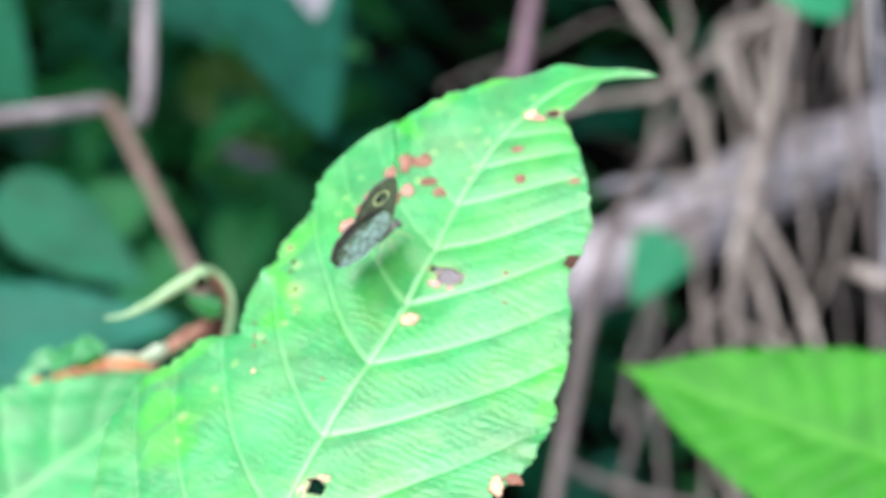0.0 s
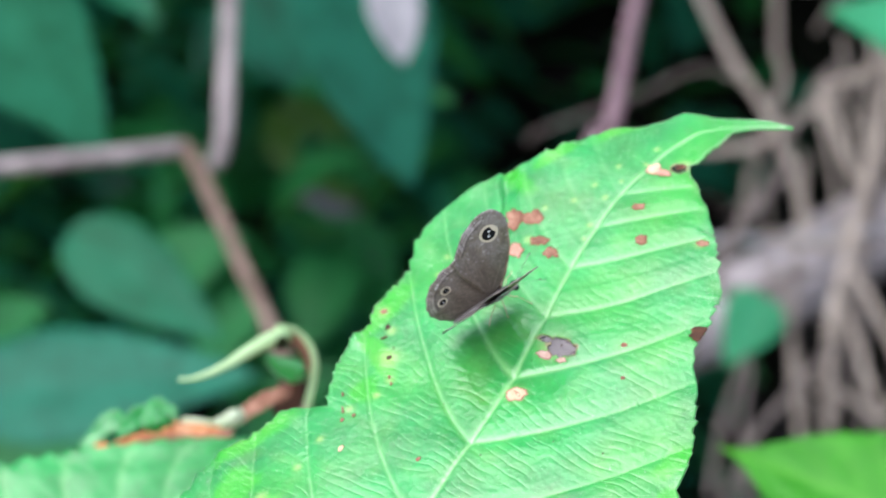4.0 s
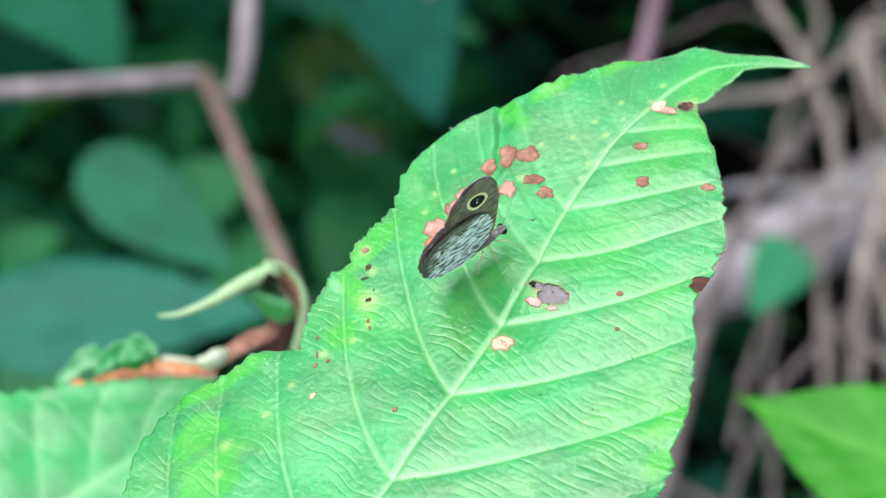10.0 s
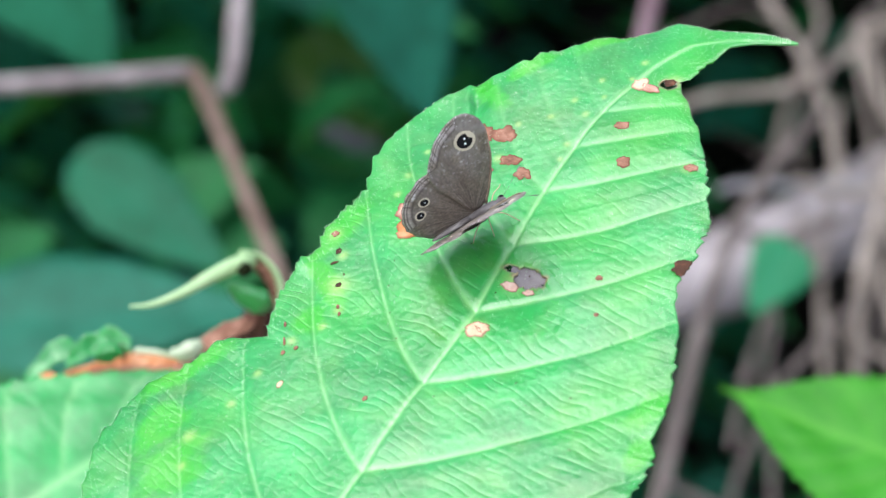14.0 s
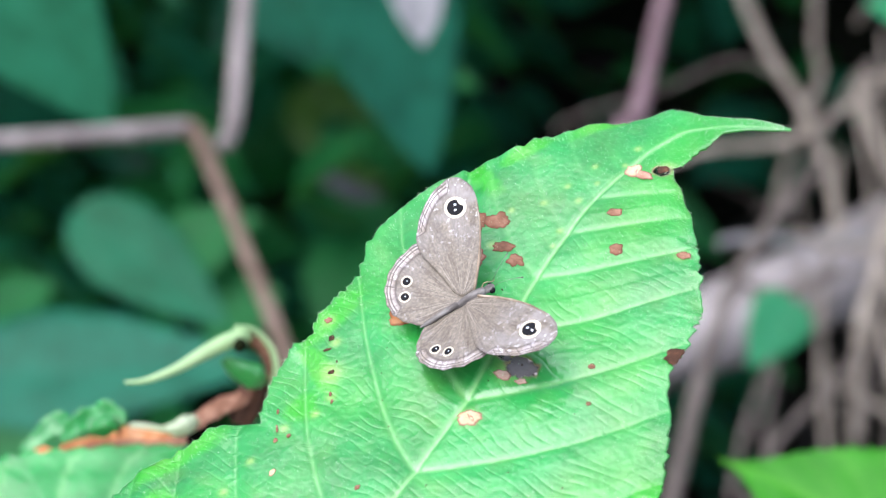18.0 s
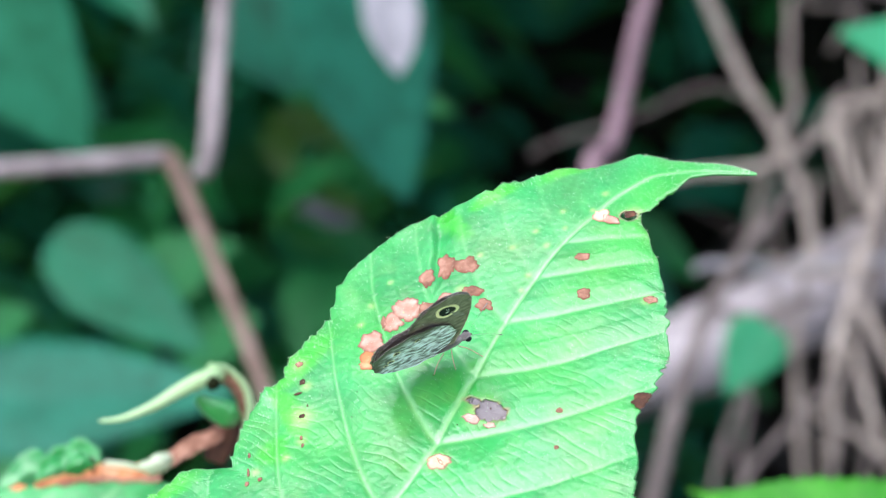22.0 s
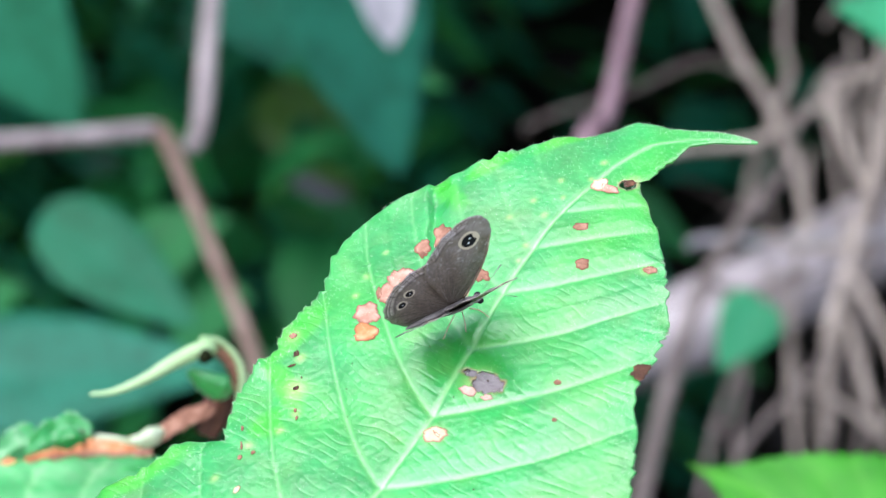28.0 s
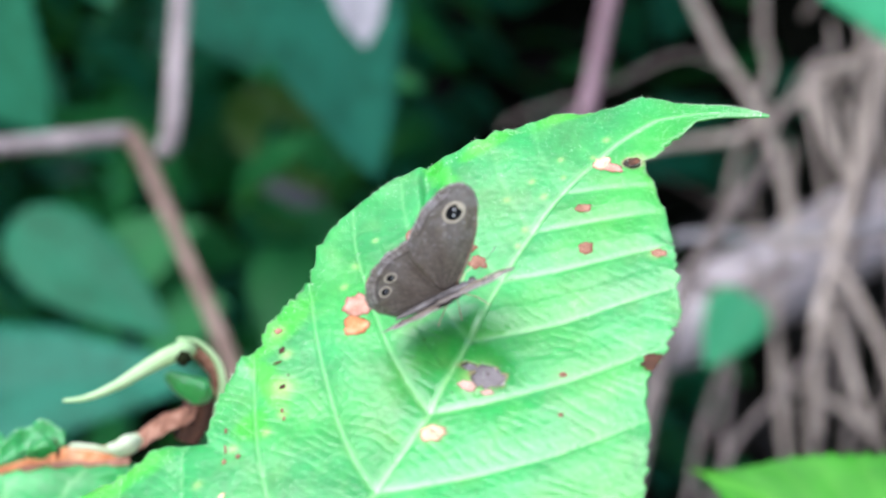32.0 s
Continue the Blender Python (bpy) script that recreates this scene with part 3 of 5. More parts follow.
# the skin that is left across the largest of the eaten places
patch("dry_skin", 21.6, -5.6, 2.1, 3.1, 0, MEMBRANE, -0.45, 3.0, "thin grey dead skin across an eaten place", broad_leaf)

def make_specks():
    """Tiny dark droppings and scars strewn over the blade."""
    rnd = random.Random(4)
    verts, faces = [], []
    for _ in range(75):
        u, v = rnd.uniform(-45, 36), rnd.uniform(-26, 24)
        if v > 26 - 0.3 * max(0, u) or v < -28 + 0.3 * max(0, u):
            continue
        z, r, n = surface_point(u, v) + 0.06, rnd.choice((0.05, 0.07, 0.09, 0.14)), len(verts)
        stretch, turn = rnd.uniform(1, 2.2), rnd.uniform(0, 3.14)
        for k in range(7):
            a = k * 2 * math.pi / 7
            x, y = r * stretch * math.cos(a), r * math.sin(a) * rnd.uniform(0.7, 1.2)
            verts.append(((u + x * math.cos(turn) - y * math.sin(turn)) * MM, (v + x * math.sin(turn) + y * math.cos(turn)) * MM, (z - 0.05) * MM))
        verts.append((u * MM, v * MM, (z + 0.05) * MM))
        faces += [(n + k, n + (k + 1) % 7, n + 7) for k in range(7)]
    me = bpy.data.meshes.new("specks")
    me.from_pydata(verts, [], faces)
    tagged(linked("specks", me, CHAR, broad_leaf), kind="stuff")


make_specks()


def make_hairs():
    """Short pale hairs along the margin and over the blade."""
    rnd = random.Random(11)
    me = broad_leaf.children[0].data
    w = 211
    rows = len(me.vertices) // w
    verts, faces = [], []
    for i in range(30, rows - 4):
        for j in (0, w - 1):
            p = me.vertices[i * w + j].co.lerp(me.vertices[(i + 1) * w + j].co, rnd.random())
            q = me.vertices[i * w + (8 if j == 0 else w - 9)].co
            out = (p - q).normalized() + Vector((rnd.uniform(-0.3, 0.7), rnd.uniform(-0.3, 0.3), rnd.uniform(0.1, 0.8)))
            place_hair(verts, faces, p, out.normalized() * rnd.uniform(0.00015, 0.00035), 0.000014)
    for _ in range(7000):
        i, j = rnd.randrange(30, rows - 4), rnd.randrange(3, w - 3)
        p = me.vertices[i * w + j].co
        out = Vector((rnd.uniform(-0.4, 0.8), rnd.uniform(-0.5, 0.5), 1)).normalized() * rnd.uniform(0.0002, 0.0006)
        place_hair(verts, faces, p, out, 0.000015)
    # a denser, bristly stubble towards both margins
    for _ in range(4500):
        i, j = rnd.randrange(30, rows - 4), int(abs(rnd.gauss(0, 1)) * 9)
        j = j if rnd.random() < 0.75 else w - 1 - j
        if not 0 <= j < w:
            continue
        p = me.vertices[i * w + j].co
        out = Vector((rnd.uniform(-0.2, 0.9), (-0.7 if j < w // 2 else 0.7) + rnd.uniform(-0.4, 0.4), 0.9)).normalized() * rnd.uniform(0.0002, 0.0005)
        place_hair(verts, faces, p, out, 0.00002)
    hair = bpy.data.meshes.new("hairs")
    hair.from_pydata(verts, [], faces)
    tagged(linked("hairs", hair, HAIR, broad_leaf), kind="stuff")


def place_hair(verts, faces, p, out, r):
    n = len(verts)
    a = out.orthogonal().normalized() * r
    b = out.normalized().cross(a)
    verts += [tuple(p + a), tuple(p - a * 0.5 + b), tuple(p - a * 0.5 - b), tuple(p + out)]
    faces += [(n, n + 1, n + 3), (n + 1, n + 2, n + 3), (n + 2, n, n + 3)]


make_hairs()
rod("petiole", [Vector((-77, 2, -6)) * MM, Vector((-100, 6, -14)) * MM, Vector((-130, 20, -45)) * MM], [0.0012, 0.0016, 0.002], FRESH, broad_leaf)
low = LEAF.inverted() @ Vector((-0.09, -0.10, 0.0))
rod("stem", [Vector((-130, 20, -45)) * MM, Vector((-136, 30, -120)) * MM, low], [0.003, 0.004, 0.006], RUST, broad_leaf, rings=30)

# ---- the neighbouring leaf, its margin browned and curled ----
def leaf_thing(name, base, tip, width, face, material, label, group="", category="leaf", **shape):
    m = aim(base, tip, face)
    length = (Vector(tip) - Vector(base)).length
    thing = tagged(empty(name, m), label, category, group)
    linked("blade", leaf_mesh("blade", length, width, **shape), material, thing)
    return thing


left_leaf = leaf_thing("curled_leaf", (-0.1428, 0.0987, 0.7505), (-0.0579, 0.1759, 0.7876), 0.068, (0.05, -0.62, 0.78), FRESH,
                       "green leaf with a browned, curled and crumpled margin", nu=160, nv=48, droop=0.0, cup=0.05, teeth=0.04, points=30, ribs=10, relief=0.018)
INV = left_leaf.matrix_world.inverted()


def curl(name, points, radii, material, label="", rough=0.3, seed=1, sides=12, rings=30):
    return rod(name, [INV @ Vector(p) for p in points], radii, material, left_leaf, label, sides, rings, rough, seed)


BACK, FLAT = (0.1, 0.45, 1.0), (0.1, 0.9, 1.0)  # how far a strip of the margin lies back


def ruffle(name, points, width, material, label="", waves=7, seed=1, drop=0.45, up=(0.1, -0.25, 1.0)):
    """A crumpled ribbon of leaf along points."""
    n, k = 60, 8
    path = spline(points, n)
    up = Vector(up).normalized()
    verts, faces = [], []
    for i, c in enumerate(path):
        s = i / (n - 1)
        d = Vector(path[min(i + 1, n - 1)] - path[max(i - 1, 0)]).normalized()
        out = d.cross(up).normalized()
        w = width * (0.5 + 0.5 * math.sin(math.pi * s) ** 0.5) * (1 + 0.3 * wave(s * waves, seed) + 0.12 * wave(s * waves * 3, seed + 1))
        for j in range(k + 1):
            q = j / k
            curlz = 0.16 * wave(s * waves + seed, seed + 2) * q + 0.1 * wave(s * waves * 1.6 + q * 1.5, seed + 5)
            p = Vector(c) + up * (w * (q - drop)) + out * (w * (curlz + 0.3 * q * q)) + d * (w * 0.08 * wave(s * 9 + q * 3, seed + 8))
            verts.append(tuple(INV @ p))
    for i in range(n - 1):
        for j in range(k):
            a = i * (k + 1) + j
            faces.append((a, a + 1, a + k + 2, a + k + 1))
    me = bpy.data.meshes.new(name)
    me.from_pydata(verts, [], faces)
    ob = linked(name, me, material, left_leaf, label)
    thick = ob.modifiers.new("thickness", "SOLIDIFY")
    thick.thickness = 0.00025
    return ob


curl("rolled_tip", [(-0.0759, 0.1573, 0.8078), (-0.0719, 0.1585, 0.8080), (-0.0666, 0.1624, 0.8092), (-0.0618, 0.1675, 0.8108), (-0.0582, 0.1702, 0.8120), (-0.0556, 0.1724, 0.8124), (-0.0542, 0.1742, 0.8116)], [0.0003, 0.0006, 0.0010, 0.0014, 0.0017, 0.0017, 0.0012], CURLED, "pale green rolled leaf tip", 0.10)
curl("rolled_edge", [(-0.0562, 0.1762, 0.8115), (-0.0536, 0.1779, 0.8101), (-0.0512, 0.1782, 0.8078), (-0.0498, 0.1781, 0.8046), (-0.0502, 0.1780, 0.8015)], [0.0010, 0.0015, 0.0016, 0.0013, 0.0008], DRY, "brown curled dead leaf edge", 0.3, 2)
curl("rolled_edge", [(-0.0566, 0.1742, 0.8136), (-0.0532, 0.1764, 0.8124), (-0.0500, 0.1770, 0.8090), (-0.0487, 0.1768, 0.8046), (-0.0494, 0.1766, 0.7990), (-0.0505, 0.1765, 0.7940)], [0.0006, 0.0006, 0.0007, 0.0007, 0.0008, 0.0007], CURLED, "pale green rim of the rolled leaf", 0.2, 22)
# solid dark lump in place of the shaded opening of the roll
curl("dark_fold", [(-0.0559, 0.1664, 0.8138), (-0.0549, 0.1662, 0.8132), (-0.0541, 0.1659, 0.8122)], [0.0010, 0.0016, 0.0010], HOLLOW_SHADE, "near-black lump painted in for shade in the rolled leaf's hollow", 0.3, 12)
curl("rolled_edge", [(-0.0586, 0.1725, 0.8076), (-0.0558, 0.1729, 0.8055), (-0.0527, 0.1735, 0.8038), (-0.0508, 0.1743, 0.8029)], [0.0008, 0.0020, 0.0027, 0.0012], FRESH, "green curled leaf edge", 0.35, 3)
# dark curl put in for the shaded gap beside the crumpled edge
curl("dry_edge", [(-0.0525, 0.1813, 0.8019), (-0.0532, 0.1799, 0.7982), (-0.0544, 0.1787, 0.7950), (-0.0554, 0.1775, 0.7919)], [0.0016, 0.0024, 0.0026, 0.0018], CHAR, "dark curl standing in for a shaded gap at the leaf edge", 0.4, 4)
ruffle("dry_edge", [(-0.0537, 0.1769, 0.7987), (-0.0581, 0.1762, 0.7972), (-0.0613, 0.1755, 0.7957), (-0.0646, 0.1746, 0.7935), (-0.0681, 0.1738, 0.7915)], 0.0044, DRY, "brown dead leaf edge", 5, 5, 0.6, BACK)
ruffle("pale_fold", [(-0.0628, 0.1691, 0.7957), (-0.0661, 0.1685, 0.7944), (-0.0688, 0.1682, 0.7937), (-0.0725, 0.1691, 0.7938), (-0.0766, 0.1700, 0.7937)], 0.0013, FOLD, "pale folded strip of leaf", 3, 6)
curl("pale_fold", [(-0.0690, 0.1655, 0.7952), (-0.0669, 0.1655, 0.7950), (-0.0648, 0.1659, 0.7959), (-0.0632, 0.1673, 0.7967)], [0.0008, 0.0015, 0.0018, 0.0010], FOLD, "", 0.5, 16)
ruffle("dry_edge", [(-0.0687, 0.1854, 0.7854), (-0.0750, 0.1849, 0.7846), (-0.0803, 0.1845, 0.7840), (-0.0859, 0.1838, 0.7827), (-0.0926, 0.1830, 0.7812)], 0.0095, ORANGE, "orange-brown dead leaf edge", 6, 7, 0.68, BACK)
ruffle("dry_edge", [(-0.0670, 0.1820, 0.7847), (-0.0726, 0.1814, 0.7836), (-0.0793, 0.1809, 0.7830), (-0.0871, 0.1803, 0.7819), (-0.0936, 0.1797, 0.7808)], 0.0075, DRY, "", 7, 13, 0.62, BACK)
ruffle("dry_edge", [(-0.0923, 0.1728, 0.7852), (-0.0950, 0.1724, 0.7844), (-0.0978, 0.1719, 0.7833)], 0.0050, ORANGE, "", 2, 8, 0.5, BACK)
ruffle("rolled_edge", [(-0.0988, 0.1751, 0.7834), (-0.0960, 0.1764, 0.7866), (-0.0929, 0.1774, 0.7890), (-0.0897, 0.1777, 0.7898)], 0.0050, FRESH, "", 3, 9, 0.4, FLAT)
ruffle("rolled_edge", [(-0.0906, 0.1751, 0.7884), (-0.0867, 0.1770, 0.7905), (-0.0825, 0.1777, 0.7918), (-0.0781, 0.1767, 0.7917)], 0.0052, FRESH, "", 4, 10, 0.4, FLAT)
curl("rolled_edge", [(-0.0847, 0.1729, 0.7905), (-0.0830, 0.1732, 0.7914), (-0.0810, 0.1735, 0.7919), (-0.0792, 0.1734, 0.7915)], [0.0006, 0.0016, 0.0017, 0.0005], FRESH, "", 0.5, 11)
ruffle("dry_edge", [(-0.0798, 0.1759, 0.7925), (-0.0787, 0.1745, 0.7916), (-0.0790, 0.1737, 0.7895)], 0.0016, CHAR, "", 2, 14)
low = INV @ Vector((-0.2, 0.12, 0.0))
rod("stem", [Vector((0.002, 0, -0.0005)), Vector((-0.02, 0, -0.02)), low], [0.0015, 0.003, 0.005], RUST, left_leaf)

# ---- the young leaf low on the other side ----
right_leaf = leaf_thing("young_leaf", (0.1550, 0.2782, 0.7061), (0.0471, 0.3340, 0.7247), 0.056, (-0.05, -0.62, 0.78), YOUNG,
                        "fresh yellow-green toothed leaf with a drawn-out tip", nu=220, nv=40, droop=0.0, cup=0.08, teeth=0.045, points=34, ribs=13, relief=0.03, drip=0.75)
low = right_leaf.matrix_world.inverted() @ Vector((0.19, 0.33, 0.0))
rod("stem", [Vector((0.002, 0, -0.0005)), Vector((-0.02, 0, -0.03)), low], [0.0015, 0.003, 0.005], RUST, right_leaf)


# ---- the shrub behind, with its grey twigs ----
shrub = tagged(empty("shrub", Matrix.Translation((-0.14, 1.15, ground_height(-0.14, 1.15)))), "shaded shrub with teal green leaves and bare greyish twigs", "shrub")
SINV = shrub.matrix_world.inverted()


def twig(name, points, radii, material, label="", seed=1, rough=0.1):
    return rod(name, [SINV @ Vector(p) for p in points], radii, material, shrub, label, 10, 22, rough, seed)


twig("twig", [(-0.3134, 0.9059, 0.5992), (-0.2404, 0.9391, 0.5973), (-0.1879, 0.9521, 0.5998), (-0.1537, 0.9640, 0.6007)], [0.0038, 0.0036, 0.0035, 0.004], TWIG, "pinkish grey bare twig", 1)
twig("twig", [(-0.1447, 1.0139, 0.5761), (-0.1419, 1.0206, 0.5798), (-0.1407, 1.0239, 0.5892), (-0.1417, 1.0497, 0.6021), (-0.1422, 1.0842, 0.6395), (-0.1444, 1.1524, 0.7125)], [0.0038, 0.004, 0.0041, 0.0042, 0.0044, 0.005], TWIG, "", 3)
twig("twig", [(-0.1545, 0.9623, 0.6022), (-0.1488, 0.9588, 0.5976), (-0.1242, 0.8927, 0.5769), (-0.0998, 0.8227, 0.5573), (-0.0830, 0.7548, 0.5439)], [0.0038, 0.0036, 0.0031, 0.003, 0.0034], RUST, "brown bare twig", 4)
twig("main_stem", [(-0.0830, 0.7548, 0.5439), (-0.0748, 0.7270, 0.4650), (-0.10, 0.98, -0.02)], [0.004, 0.005, 0.007], RUST, "", 6)

for base, tip, width, mat, face in [
        ((-0.1019, 1.1945, 0.6481), (-0.0562, 1.1701, 0.5159), 0.070, SHEEN_TEAL, (0.25, -0.8, 0.5)),
        ((-0.2638, 1.0648, 0.6543), (-0.1970, 1.0577, 0.5692), 0.062, MINT, (-0.1, -0.7, 0.7)),
        ((-0.2276, 1.1421, 0.4999), (-0.1493, 1.1077, 0.4585), 0.042, MINT, (0.0, -0.7, 0.7)),
        ((-0.2616, 0.9987, 0.4676), (-0.1242, 0.9890, 0.4894), 0.056, SHEEN_TEAL, (0.0, -0.6, 0.8)),
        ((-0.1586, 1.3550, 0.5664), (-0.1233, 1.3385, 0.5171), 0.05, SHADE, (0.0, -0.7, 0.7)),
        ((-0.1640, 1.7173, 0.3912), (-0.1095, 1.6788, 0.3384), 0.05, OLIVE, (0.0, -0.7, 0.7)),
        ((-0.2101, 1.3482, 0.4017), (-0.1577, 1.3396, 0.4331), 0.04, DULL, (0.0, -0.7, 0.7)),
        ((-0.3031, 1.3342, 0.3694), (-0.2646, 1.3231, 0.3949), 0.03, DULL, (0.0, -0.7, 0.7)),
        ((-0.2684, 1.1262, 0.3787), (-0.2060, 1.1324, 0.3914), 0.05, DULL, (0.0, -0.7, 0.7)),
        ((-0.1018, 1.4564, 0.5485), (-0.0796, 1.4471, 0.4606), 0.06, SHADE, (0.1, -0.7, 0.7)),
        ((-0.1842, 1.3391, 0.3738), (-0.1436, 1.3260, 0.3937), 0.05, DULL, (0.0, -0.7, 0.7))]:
    m = SINV @ aim(base, tip, face)
    ob = linked("leaf", leaf_mesh("leaf", (Vector(tip) - Vector(base)).length, width, 30, 12, 0.02, 0.06, 0.12), mat, shrub)
    ob.matrix_local = m

# a withered pale leaf and a grey one caught among the twigs
for base, tip, width, mat in (((-0.0806, 1.1411, 0.6756), (-0.0598, 1.0954, 0.6049), 0.026, PALE), ((-0.1545, 1.6068, 0.3783), (-0.0943, 1.5726, 0.3368), 0.034, DIM)):
    m = SINV @ aim(base, tip, (0.2, -0.7, 0.7))
    ob = linked("withered_leaf", leaf_mesh("withered_leaf", (Vector(tip) - Vector(base)).length, width, 24, 12, 0.05, 0.1, 0.4, 0.0, 0.0), mat, shrub, "pale grey withered leaf")
    ob.matrix_local = m

# ---- a mauve plant stem and a small leaf plant among the dead vines ----
cane = tagged(empty("plant_stem", Matrix.Translation((0.02, 1.03, 0.0))), "smooth mauve plant stem rising among dead vines", "stem")
CI = cane.matrix_world.inverted()
rod("cane", [CI @ Vector(p) for p in ((0.0, 1.02, -0.03), (0.0213, 1.0262, 0.5230), (0.0368, 1.0695, 0.5839), (0.0460, 1.0868, 0.6321), (0.0554, 1.1008, 0.6707), (0.0712, 1.1235, 0.7336))],
    [0.0052, 0.0046, 0.0042, 0.004, 0.0038, 0.0036], MAUVE, cane, "", 12, 30, 0.03, 9)

small = leaf_thing("small_leaf", (0.1180, 1.1580, 0.4670), (0.0990, 1.1350, 0.4400), 0.028, (0.0, -0.95, 0.3), SPRIG, "small mint green leaf in front of dead vines", nu=24, nv=12, belly=0.5)
si = small.matrix_world.inverted()
rod("stalk", [si @ Vector(p) for p in ((0.1182, 1.1588, 0.4688), (0.1240, 1.1709, 0.4735), (0.1395, 1.1522, 0.3599), (0.12, 1.1, -0.03))], [0.0008, 0.001, 0.0015, 0.002], VINE, small)
top_leaf = leaf_thing("hanging_leaf", (0.1854, 0.9878, 0.6468), (0.1305, 0.9734, 0.6700), 0.034, (0.0, -0.7, 0.7), SPRIG, "fresh green leaf hanging over the dead vines", nu=30, nv=14, belly=0.55)
ti = top_leaf.matrix_world.inverted()
rod("stalk", [ti @ Vector(p) for p in ((0.1831, 0.9877, 0.6468), (0.2383, 1.0130, 0.6243), (0.3, 1.05, -0.03))], [0.001, 0.002, 0.004], VINE, top_leaf)

# ---- the tangle of dead vines over a weathered log ----
log = tagged(empty("log", Matrix.Translation((0.15, 1.42, 0.3))), "weathered grey log lying on the bank", "log")
li = log.matrix_world.inverted()
rod("trunk", [li @ Vector(p) for p in ((-0.0952, 1.2452, 0.3221), (-0.0140, 1.2881, 0.3522), (0.0568, 1.3270, 0.3715), (0.1302, 1.3757, 0.3882), (0.2065, 1.4271, 0.4125), (0.3156, 1.4969, 0.4288))], [0.018, 0.02, 0.022, 0.024, 0.024, 0.02], GREY, log, "", 20, 40, 0.12, 3)

